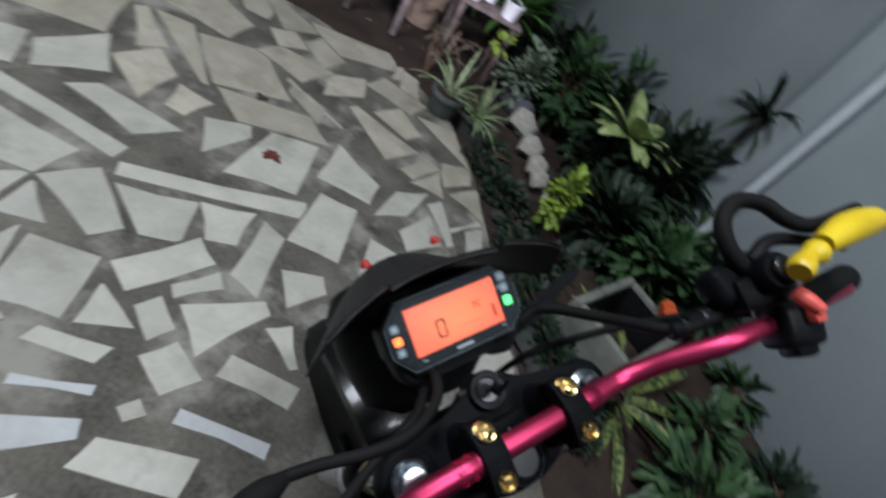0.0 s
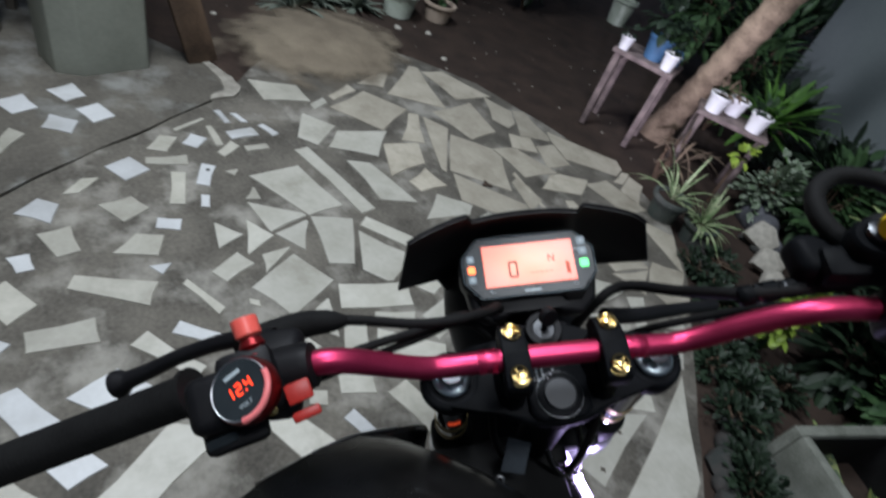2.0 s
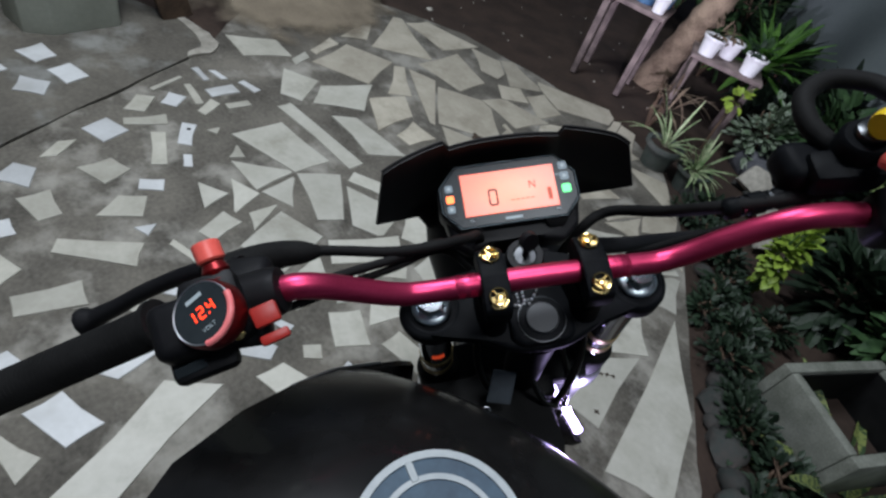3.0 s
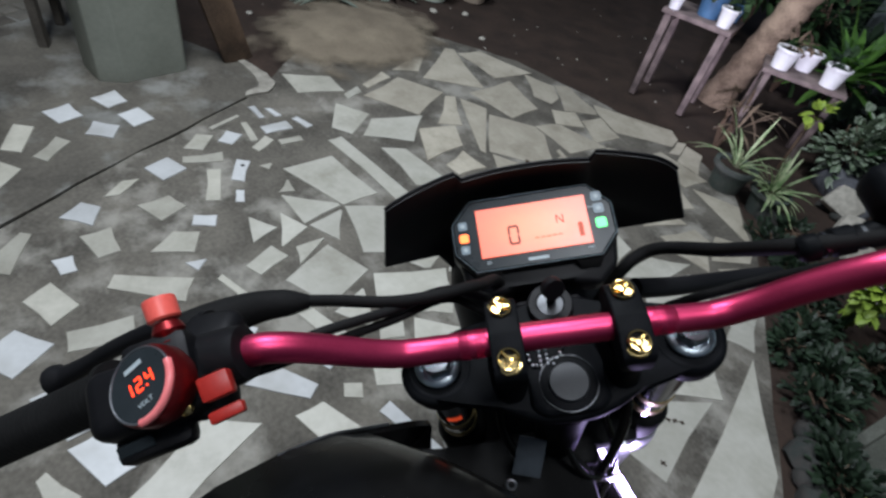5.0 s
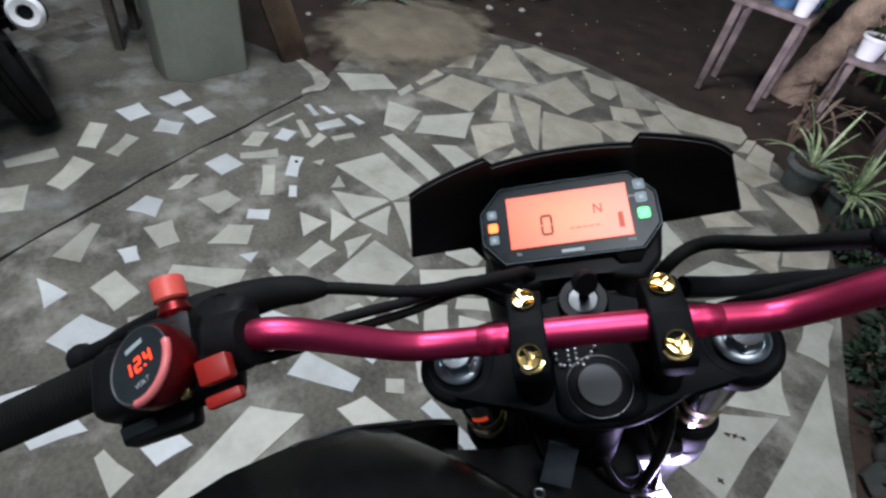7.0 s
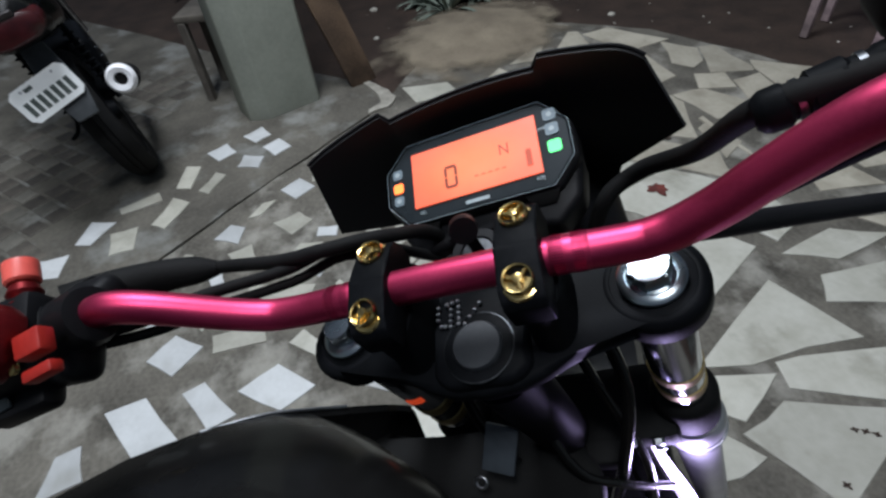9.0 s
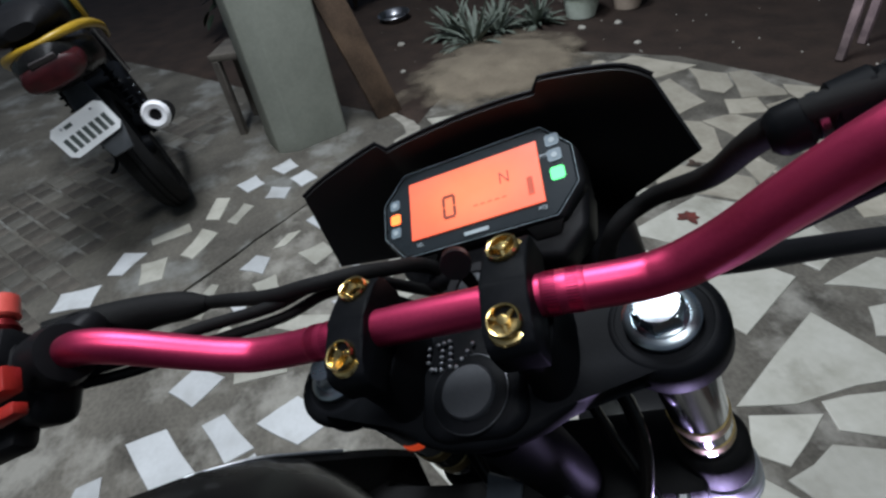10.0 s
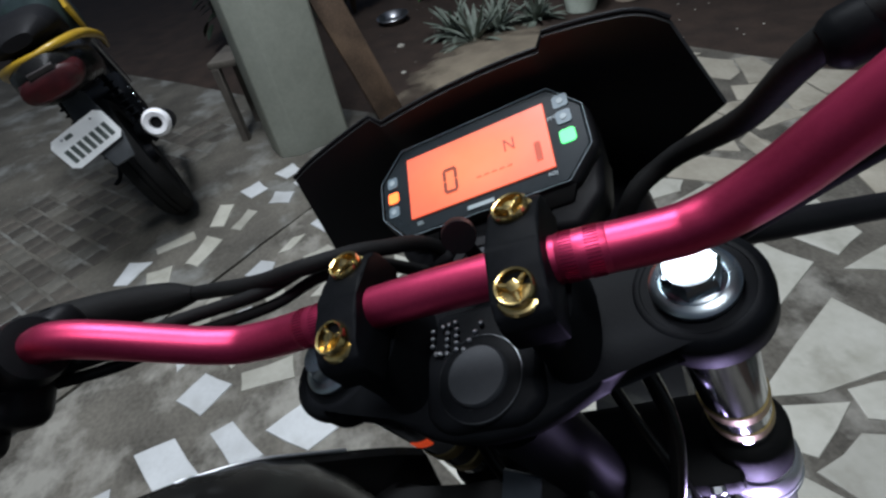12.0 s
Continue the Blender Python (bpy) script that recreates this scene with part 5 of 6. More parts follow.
def pot(name, at, r, h, mat, label, plant=None, lip=0.012, z=None, seed=1):
    z = ground_height(at[0], at[1]) + 0.003 if z is None else z
    p = thing(name, (at[0], at[1], z), label, "plant pot")
    part("pot_wall", bm_lathe([(r * 0.72, 0), (r * 0.95, h * 0.86), (r + lip, h * 0.87), (r + lip, h), (r * 0.9, h), (r * 0.86, h * 0.86), (r * 0.6, h * 0.84)], 28), mat, p)
    part("potting_soil", bm_lathe([(r * 0.84, h * 0.80), (r * 0.84, h * 0.88), (r * 0.4, h * 0.91)], 20), SOIL, p, "dark potting soil")
    if plant:
        bm, leafmat, label2 = plant
        part("foliage", bm, leafmat, p, label2, PLACE[p.name] @ pose(0, 0, h * 0.88), smooth=0)
    return p


# far bed beyond the yard's corner
b = thing("strap_leaf_plant", (-3.25, 1.72, ground_height(-3.25, 1.72)), "grey-green strap-leaved rosette plant by the sand", "plant")
for k, (x, y, s) in enumerate(((0, 0, 1.0), (-0.16, 0.26, 0.85), (-0.28, -0.05, 0.8), (-0.1, 0.55, 0.7))):
    part("rosette", rosette(46, 0.34 * s, 0.036, (10, 80), 0.7, 11 + k), LEAF_GREY, b, m=PLACE[b.name] @ pose(x, y, 0), smooth=0)
dish = solid("metal_dish", bm_lathe([(0.10, 0), (0.135, 0.045), (0.145, 0.05), (0.142, 0.054), (0.13, 0.048), (0.095, 0.008)], 36), STEEL, pose(-4.35, 1.40, ground_height(-4.35, 1.40) + 0.01, 4, 3), "shallow grey metal dish lying on the soil", "dish")
white_pot = pot("planter", (-3.26, 2.60), 0.15, 0.20, PALE_POT, "pale green plastic planter with two white grips", (clump(40, 0.12, 0.12, 0.10, 0.09, 0.05, 61), LEAF_DARK, "dark green leaves"))
for s in (-1, 1):
    part("grip_handle", bm_tube([(s * 0.15, -0.05, 0.19), (s * 0.185, 0, 0.20), (s * 0.15, 0.05, 0.19)], 0.012, 10), WHITE_PLASTIC, white_pot, "white moulded grip")
pot("clay_pot", (-3.22, 2.98), 0.13, 0.15, material("tan_clay", (0.55, 0.45, 0.36), (0.42, 0.33, 0.25), 0.8, scale=12, fine=80, bump=0.3), "small tan clay pot on the soil", (clump(30, 0.1, 0.1, 0.07, 0.08, 0.04, 62), LEAF, "green leaves"))
pot("planter", (-3.53, 6.00), 0.15, 0.30, PALE_POT, "round pale planter in front of the hedge", (clump(60, 0.17, 0.17, 0.14, 0.10, 0.05, 63), LEAF, "green leaves"))
FAR = (((-5.0, 0.3), LEAF_DARK), ((-5.1, 1.2), LEAF_DARK), ((-4.9, 2.1), LEAF), ((-4.4, 2.9), LEAF_DARK), ((-4.2, 3.7), LEAF), ((-3.7, 4.5), LEAF_DARK), ((-4.3, 5.7), LEAF), ((-2.7, 6.0), LEAF_DARK), ((-2.1, 6.5), LEAF_DARK), ((-1.5, 5.6), LEAF_DARK), ((-2.2, 5.3), LEAF), ((-1.2, 6.6), LEAF_DARK), ((-3.9, 3.2), LEAF))
for k, (at, mat) in enumerate(FAR):
    bush("hedge_bush", at, (0.55 + 0.1 * (k % 3), 0.5, 0.55 + 0.16 * (k % 4)), 520, 0.15, 0.07, mat, 100 + k, "dense garden bush, its green darkened for shade" if mat is LEAF_DARK else "leafy green garden bush behind the soil bed", "bushes behind the bed")
for k, (x, y, s) in enumerate(((-3.55, 2.2, 0.03), (-3.45, 2.42, 0.045), (-3.0, 2.45, 0.03), (-3.62, 1.25, 0.03), (-3.5, 2.75, 0.035), (-2.95, 2.72, 0.03), (-3.05, 1.1, 0.02), (-2.55, 2.6, 0.025))):
    bm = bmesh.new()
    bmesh.ops.create_icosphere(bm, subdivisions=2, radius=s)
    for v in bm.verts:
        v.co *= 1 + 0.3 * noise.noise(v.co * 30 + Vector((k, 0, 0)))
        v.co.z *= 0.55
    solid("stone", bm, PEBBLE, pose(x, y, ground_height(x, y) + s * 0.3, 0, 0, k * 50), "small pale stone lying on the soil", "stone", "pale stones on the soil", smooth=60)

# wooden stool with pots
STOOL = Vector((-1.47, 3.36, 0))
stool = thing("stool", (STOOL.x, STOOL.y, ground_height(STOOL.x, STOOL.y)), "weathered grey wooden stool carrying small pots", "stool", rz=20.4)
HT = 0.535 - ground_height(STOOL.x, STOOL.y)
part("stool_top", bm_box(0.42, 0.36, 0.028, 0.005, 2), GREY_WOOD, stool, m=PLACE[stool.name] @ pose(0, 0, HT - 0.014))
for x in (-0.168, 0.168):
    part("apron", bm_box(0.022, 0.28, 0.06, 0.003, 1), GREY_WOOD, stool, m=PLACE[stool.name] @ pose(x, 0, HT - 0.06))
    for y in (-0.145, 0.145):
        part("leg", bm_box(0.042, 0.042, HT - 0.028, 0.004, 1), GREY_WOOD, stool, m=PLACE[stool.name] @ pose(x, y, (HT - 0.028) / 2))
TOP = 0.536
M = PLACE[stool.name]


def cup(at, r, h, mat, label, plant=None):
    x, y, _ = M @ Vector(at) if len(at) == 3 else (*at, 0)
    return pot("flower_pot", (x, y), r, h, mat, label, plant, 0.004, TOP)


cup((0.14, -0.12, 0), 0.052, 0.105, WHITE_PLASTIC, "small white plastic cup pot on the stool", (clump(14, 0.05, 0.05, 0.04, 0.06, 0.03, 71), LEAF_DARK, "small dark leaves"))
cup((-0.16, -0.13, 0), 0.044, 0.085, WHITE_PLASTIC, "small white plastic cup pot on the stool", (clump(12, 0.05, 0.05, 0.04, 0.06, 0.03, 72), LEAF_DARK, "small dark leaves"))
cup((0.02, -0.02, 0), 0.085, 0.15, BLUE_PLASTIC, "blue plastic pot with a dark plant on the stool", (clump(60, 0.16, 0.16, 0.13, 0.11, 0.05, 73), LEAF_DARK, "dark green leaves"))
cup((0.13, 0.08, 0), 0.065, 0.11, BLUE_PLASTIC, "smaller dark blue plastic pot on the stool", (clump(40, 0.13, 0.13, 0.11, 0.1, 0.04, 74), LEAF, "green leaves"))


# ringed palm trunk that leans
def trunk():
    t = thing("palm_tree", (-1.36, 3.82, ground_height(-1.36, 3.82) - 0.02), "leaning ringed palm trunk with a flared base", "tree")
    foot, top = Vector((0, 0, -0.02)), Vector((0.42, -0.34, 1.34))
    way = (top - foot)
    line = [foot + way * k / 120 * 3.7 for k in range(121)]
    ring = lambda u: (0.088 - 0.016 * u + 0.06 * math.exp(-u * 28)) * (1 + 0.075 * (1 if int(u * 120) % 3 == 0 else -0.4))
    part("trunk", bm_tube(line, ring, 22, 1), BARK, t, "ringed pale brown bark")
    part("crown", rosette(26, 1.5, 0.24, (-5, 70), 0.9, 31, 0.5, 8), LEAF_DARK, t, "dark green fronds", PLACE[t.name] @ Matrix.Translation(line[-1]), smooth=0)


trunk()

# plant stand with white pots
stand = thing("plant_stand", (-0.86, 3.62, ground_height(-0.86, 3.62)), "low grey wooden plant stand with white pots", "plant stand", rz=28)
SH = 0.43 - ground_height(-0.86, 3.62)
part("stand_top", bm_box(0.46, 0.30, 0.026, 0.005, 2), GREY_WOOD, stand, m=PLACE[stand.name] @ pose(0, 0, SH - 0.013))
for x in (-0.19, 0.19):
    for y in (-0.12, 0.12):
        part("leg", bm_box(0.036, 0.036, SH - 0.026, 0.004, 1), GREY_WOOD, stand, m=PLACE[stand.name] @ pose(x, y, (SH - 0.026) / 2))
TOP = 0.431
M = PLACE[stand.name]
cup((-0.15, -0.06, 0), 0.068, 0.115, WHITE_PLASTIC, "white plastic cup pot on the plant stand", (clump(12, 0.06, 0.06, 0.04, 0.06, 0.03, 75), LEAF_DRY, "dry brown leaves"))
cup((0.12, -0.08, 0), 0.066, 0.115, WHITE_PLASTIC, "white plastic cup pot on the plant stand", (clump(12, 0.06, 0.06, 0.04, 0.06, 0.03, 76), LEAF_DARK, "small dark leaves"))
cup((-0.02, 0.06, 0), 0.064, 0.11, WHITE_PLASTIC, "white plastic cup pot on the plant stand", (clump(14, 0.06, 0.06, 0.04, 0.06, 0.03, 77), LEAF_DRY, "reddish dry leaves"))
cup((0.15, 0.06, 0), 0.05, 0.09, PALE_POT, "pale cup pot on the plant stand", (clump(18, 0.08, 0.08, 0.05, 0.07, 0.03, 78), LEAF, "green leaves"))

# bed along the paving
pot("grey_pot", (-0.60, 2.80), 0.10, 0.17, GREY_POT, "grey clay pot with arching pale-edged leaves", (rosette(18, 0.30, 0.013, (15, 80), 1.1, 41, 0.3, 6), LEAF_PALE, "arching variegated grass leaves"))
pot("grey_pot", (-0.40, 2.86), 0.09, 0.13, GREY_POT, "low grey pot of striped leaves", (rosette(30, 0.22, 0.016, (10, 85), 1.0, 42, 0.3, 5), LEAF_PALE, "striped green and white leaves"))
b = thing("cordyline", (-0.92, 3.22, ground_height(-0.92, 3.22)), "dry reddish-brown cordyline with thin stems", "plant")
part("stem", stems(5, 0.30, 0.10, 0.010, 43), PLANK, b, "brown stems")
part("foliage", joined(rosette(11, 0.30, 0.020, (-10, 70), 0.9, 44), ), LEAF_DRY, b, "dry brown leaves", PLACE[b.name] @ pose(0.03, 0, 0.27), smooth=0)
part("foliage", rosette(9, 0.26, 0.018, (-10, 70), 1.0, 45), LEAF_DRY, b, "dry brown leaves", PLACE[b.name] @ pose(0.10, -0.12, 0.20), smooth=0)
b = thing("sword_fern", (-0.78, 3.98, ground_height(-0.78, 3.98)), "bright green strap-leaved plant behind the pots", "plant")
part("stem", stems(3, 0.45, 0.03, 0.02, 46), PLANK, b, "brown stems")
part("foliage", rosette(48, 0.42, 0.055, (0, 80), 0.8, 47), LEAF_FRESH, b, "fresh green leaves", PLACE[b.name] @ pose(0, 0, 0.42), smooth=0)
bush("variegated_shrub", (-0.40, 3.58), (0.20, 0.20, 0.27), 420, 0.055, 0.036, LEAF_SILVER, 48, "small-leaved grey-green variegated shrub", droop=0.2)
b = thing("yellow_croton", (-0.62, 3.46, ground_height(-0.62, 3.46)), "small yellow-leaved croton in the bed", "plant")
part("stem", stems(2, 0.34, 0.02, 0.008, 49), PLANK, b, "thin stem")
part("foliage", clump(16, 0.07, 0.07, 0.06, 0.07, 0.045, 49), LEAF_LIME, b, "yellow-green leaves", PLACE[b.name] @ pose(0, 0, 0.30), smooth=0)
bush("shrub", (-0.10, 3.75), (0.30, 0.30, 0.34), 260, 0.13, 0.06, LEAF, 51, "green shrub with pointed leaves against the wall")
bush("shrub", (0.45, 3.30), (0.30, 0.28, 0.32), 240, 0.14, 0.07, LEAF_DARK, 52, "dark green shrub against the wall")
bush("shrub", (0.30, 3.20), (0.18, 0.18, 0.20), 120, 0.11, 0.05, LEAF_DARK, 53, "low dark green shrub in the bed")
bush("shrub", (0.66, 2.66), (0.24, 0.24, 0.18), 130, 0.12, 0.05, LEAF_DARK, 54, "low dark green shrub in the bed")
bush("shrub", (1.02, 2.92), (0.24, 0.24, 0.28), 170, 0.13, 0.05, LEAF, 55, "green shrub by the wall")
b = thing("dieffenbachia", (0.36, 2.98, ground_height(0.36, 2.98)), "large pale variegated leaves on a short stem", "plant")
part("stem", stems(3, 0.56, 0.05, 0.013, 56), LEAF, b, "green stems")
part("foliage", rosette(19, 0.27, 0.11, (-5, 60), 0.6, 57, 0.25, 5, 0.03), LEAF_CREAM, b, "broad cream and green leaves", PLACE[b.name] @ pose(0.0, 0, 0.52), smooth=0)
b = thing("coleus", (0.24, 2.37, ground_height(0.24, 2.37)), "upright lime green coleus", "plant")
part("stem", stems(4, 0.42, 0.06, 0.007, 58), LEAF, b, "green stems")
part("foliage", clump(150, 0.062, 0.062, 0.23, 0.058, 0.040, 59, droop=0.5), LEAF_LIME, b, "lime green leaves", PLACE[b.name] @ pose(0, 0, 0.06), smooth=0)
b = thing("wall_palm", (0.80, 3.16, ground_height(0.80, 3.16)), "slim dark palm seedling in front of the wall", "plant")
part("stem", stems(2, 0.98, 0.02, 0.012, 60), PLANK, b, "slim stem")
part("foliage", rosette(34, 0.26, 0.040, (-40, 80), 0.7, 61), LEAF_DARK, b, "narrow dark leaflets", PLACE[b.name] @ pose(0, 0, 0.96), smooth=0)
for k, (x, y) in enumerate(((1.35, 1.95), (1.75, 1.90), (1.25, 1.45), (1.95, 1.55), (1.55, 2.35))):
    bush("shrub", (x, y), ((0.15, 0.15, 0.07) if k in (0, 1, 4) else (0.22, 0.22, 0.17)), 90 if k in (0, 1, 4) else 150, 0.12, 0.045, LEAF_DARK if k % 2 else LEAF, 140 + k, "low leafy green plant in the bed", "low plants in the bed")
for k, (x, y) in enumerate(((0.06, 2.50), (0.36, 2.06), (-0.18, 2.78), (0.52, 1.74), (0.42, 2.30))):
    bush("ground_cover", (x, y), (0.13, 0.13, 0.06), 190, 0.035, 0.022, LEAF_DARK, 150 + k, "low small-leaved ground cover along the paving", "ground cover along the paving", 0.2)
for k in range(15):
    t = (k + 0.5) / 15
    x, y = 0.80 - 0.98 * t + 0.05 * math.sin(k * 2.1), 1.42 + 1.28 * t + 0.06 * math.sin(k * 1.3)
    bush("ground_cover", (x, y), (0.12 + 0.02 * (k % 3), 0.12, 0.055 + 0.015 * (k % 2)), 210, 0.034, 0.020, LEAF_DARK, 200 + k, "low small-leaved ground cover along the paving", "ground cover along the paving", 0.2)
aloe = thing("aloe", (0.93, 1.80, ground_height(0.93, 1.80)), "spotted green aloe beside the foam box", "plant")
part("foliage", rosette(16, 0.46, 0.06, (5, 45), 0.35, 160, 0.5, 6, 0.05), material("aloe_spotted", (0.20, 0.24, 0.07), (0.03, 0.06, 0.025), 0.5, scale=40, fine=120, mix=0.18), aloe, "thick speckled leaves", smooth=0)


for k, (x, y, w, h, mat) in enumerate(((-0.30, 4.02, 0.20, 0.34, LEAF_DARK), (0.20, 3.60, 0.20, 0.40, LEAF), (0.62, 3.05, 0.30, 0.42, LEAF_DARK), (0.52, 2.60, 0.16, 0.22, LEAF_DARK), (0.86, 2.50, 0.20, 0.24, LEAF), (1.12, 2.60, 0.22, 0.26, LEAF_DARK), (-0.80, 4.40, 0.22, 0.36, LEAF_DARK), (-1.35, 4.62, 0.34, 0.60, LEAF))):
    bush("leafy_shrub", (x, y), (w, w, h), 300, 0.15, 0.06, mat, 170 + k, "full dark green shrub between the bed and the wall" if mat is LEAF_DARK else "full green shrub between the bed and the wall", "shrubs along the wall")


# foam box planter
def planter_box():
    w, l, h, t = 0.36, 0.50, 0.26, 0.040
    z = ground_height(0.78, 1.98)
    box = thing("foam_box", (0.78, 1.98, z), "dirty white foam box used as a planter, with an orange wrapper", "planter", rz=-26)
    M = PLACE[box.name]
    for name, sx, sy, x, y in (("side", t, l, -w / 2 + t / 2, 0), ("side", t, l, w / 2 - t / 2, 0), ("end", w - 2 * t, t, 0, -l / 2 + t / 2), ("end", w - 2 * t, t, 0, l / 2 - t / 2)):
        part(name, bm_box(sx, sy, h, 0.008, 2), FOAM, box, m=M @ pose(x, y, h / 2))
    part("potting_soil", bm_box(w - 2 * t - 0.008, l - 2 * t - 0.008, 0.05, 0.01, 2), SOIL, box, "dark soil", M @ pose(0, 0, 0.03))
    for sx, sy, x, y in ((0.004, l - 2 * t, -w / 2 + t + 0.002, 0), (0.004, l - 2 * t, w / 2 - t - 0.002, 0), (w - 2 * t - 0.008, 0.004, 0, -l / 2 + t + 0.002), (w - 2 * t - 0.008, 0.004, 0, l / 2 - t - 0.002)):
        part("liner", bm_box(sx, sy, h - 0.02), RUBBER, box, "black plastic liner", M @ pose(x, y, (h - 0.02) / 2))
    wrap = bmesh.new()
    bmesh.ops.create_icosphere(wrap, subdivisions=3, radius=0.055)
    for v in wrap.verts:
        v.co *= 1 + 0.5 * noise.noise(v.co * 22)
        v.co.z *= 0.7
    solid("wrapper", wrap, ORANGE_CLOTH, M @ pose(0.06, l / 2 - 0.03, h + 0.03, 10, 20, 30), "crumpled orange plastic wrapper on the foam box", "wrapper", smooth=20)


planter_box()


BLUE_STONE = material("blue_grey_stone", (0.15, 0.155, 0.175), (0.08, 0.083, 0.095), 0.85, scale=9, fine=60, bump=0.6)


# rubble edging of the bed
def edging():
    rnd = random.Random(8)
    for (ax, ay), (bx, by), n in (((0.66, 1.36), (0.34, 1.86), 7), ((0.34, 1.86), (-0.10, 2.50), 9), ((-0.10, 2.50), (-0.44, 2.88), 5), ((0.10, 3.02), (-0.34, 3.36), 5)):
        for k in range(n):
            t = (k + rnd.uniform(0.2, 0.8)) / n
            x, y, s = ax + (bx - ax) * t + rnd.uniform(0.02, 0.07), ay + (by - ay) * t + rnd.uniform(0.0, 0.06), rnd.uniform(0.035, 0.075)
            bm = bmesh.new()
            bmesh.ops.create_icosphere(bm, subdivisions=2, radius=s)
            for v in bm.verts:
                v.co *= 1 + 0.45 * noise.noise(v.co * 14 + Vector((k * 3, x * 9, 0)))
                v.co.z *= 0.7
            solid("edging_stone", bm, STONE, pose(x, y, ground_height(x, y) + s * 0.35, 0, 0, rnd.uniform(0, 360)), "rough grey-brown stone edging the planting bed", "stone", "stones edging the bed", smooth=40)
    for k, (x, y, r) in enumerate(((-0.20, 3.30, 1.25), (-0.05, 3.08, 1.1), (0.06, 2.92, 0.95), (0.12, 2.80, 0.85), (0.24, 2.66, 0.7))):
        bm = bm_prism([(-0.07 * r, -0.05 * r), (0.06 * r, -0.06 * r), (0.09 * r, 0.02 * r), (0.02 * r, 0.07 * r), (-0.05 * r, 0.055 * r)], 0.05, 0.010, 2)
        solid("pale_stone", bm, PEBBLE, pose(x, y, ground_height(x, y) + 0.10, 46, 14 - 6 * k, 20 + 14 * k), "pale broken stone slab in the bed", "stone", "pale slabs in the bed")
    for k, (x, y, r) in enumerate(((-0.36, 3.60, 0.120), (-0.25, 3.50, 0.095), (-0.14, 3.38, 0.06))):
        bm = bmesh.new()
        bmesh.ops.create_icosphere(bm, subdivisions=3, radius=r)
        for v in bm.verts:
            v.co *= 1 + 0.35 * noise.noise(v.co * 9 + Vector((k * 5, 2, 0)))
        solid("boulder", bm, BLUE_STONE, pose(x, y, ground_height(x, y) + r * 0.6), "rounded blue-grey boulder in the bed", "stone", "boulders in the bed", smooth=50)


edging()


# pale grit scattered over the soil
def grit():
    rnd, bm = random.Random(12), bmesh.new()

    def paved(x, y):
        inside = False
        for (ax, ay), (bx, by) in zip(EDGE, EDGE[1:] + EDGE[:1]):
            if (ay > y) != (by > y) and x < (bx - ax) * (y - ay) / (by - ay) + ax:
                inside = not inside
        return inside

    n = 0
    while n < 110:
        x, y = rnd.uniform(-4.6, -0.9), rnd.uniform(0.9, 4.3)
        if paved(x, y) or (x < -2.1 and y < 1.0):
            continue
        r, z = rnd.uniform(0.003, 0.008), ground_height(x, y)
        stone = bmesh.ops.create_icosphere(bm, subdivisions=1, radius=r, matrix=pose(x, y, z + r * 0.3, 0, 0, rnd.uniform(0, 360)))
        for v in stone["verts"]:
            v.co.z = z + (v.co.z - z) * 0.7
        n += 1
    solid("grit", bm, PEBBLE, pose(0, 0, 0), "scattered specks of pale grit on the dark soil", "grit", kind="stuff", smooth=0)


grit()


# ---- paving pieces, laid one by one ----
LAID = []


def lay(mat, owner, name, x, y, l, w, a, taper, shear, far_shear=None):
    """A broken piece: l long, w wide, turned by a; taper narrows its far end, shear slants its ends, far_shear the far one."""
    c, s = math.cos(radians(a)), math.sin(radians(a))
    pts = []
    for u, v in ((-l / 2, -w * (1 + taper) / 2), (l / 2, -w * (1 - taper) / 2), (l / 2, w * (1 - taper) / 2), (-l / 2, w * (1 + taper) / 2)):
        u += (far_shear if u > 0 and far_shear is not None else shear) * v
        pts.append(Vector((x + u * c - v * s, y + u * s + v * c)))
    LAID.append([pts, mat, owner, name])


def slab(*p):
    lay(MARBLE, pavement, "slab", *p)


def white(*p):
    lay(WHITE_TILE, pavement, "tile", *p)


def buff(*p):
    lay(BUFF_TILE, pavement, "tile", *p)


buff(-2.069, 1.125, 0.246, 0.183, 78, 0.10, -0.26)
buff(-0.177, 0.802, 0.218, 0.079, 195, -0.03, 0.06)
buff(-0.750, 0.498, 0.035, 0.023, 232, 0.08, -0.51)
buff(-1.868, -0.139, 0.176, 0.071, 343, 0.02, 0.23)
buff(-1.764, -0.040, 0.143, 0.061, 144, -0.03, 0.19)
buff(-1.755, -0.343, 0.167, 0.063, -79.5, 0.19, -0.016)
buff(-1.621, -0.223, 0.178, 0.085, 147, -0.14, 0.26)
buff(-1.683, 0.462, 0.116, 0.071, 143, 0.05, -0.22)
buff(-1.809, 0.602, 0.160, 0.020, 118, 0.09, 0.09)
buff(-1.711, 0.676, 0.153, 0.029, 180, 0.11, 0.05)
buff(-1.604, 0.701, 0.109, 0.046, 310, 0.10, 0.22)
buff(-1.597, 0.825, 0.104, 0.040, 274, 0.00, 0.05)
buff(-1.564, 0.447, 0.152, 0.054, 263, 0.23, 0.09)
buff(-1.462, 0.140, 0.103, 0.041, 316, 0.06, -0.83)
buff(-1.386, 0.439, 0.195, 0.052, 164, 0.00, 0.00)
buff(-1.310, 0.247, 0.109, 0.105, 111, 0.16, -0.12)
buff(-1.188, 0.040, 0.124, 0.082, 10, 0.18, -0.00)
buff(-1.112, 0.255, 0.105, 0.105, 143, 0.22, -0.29)
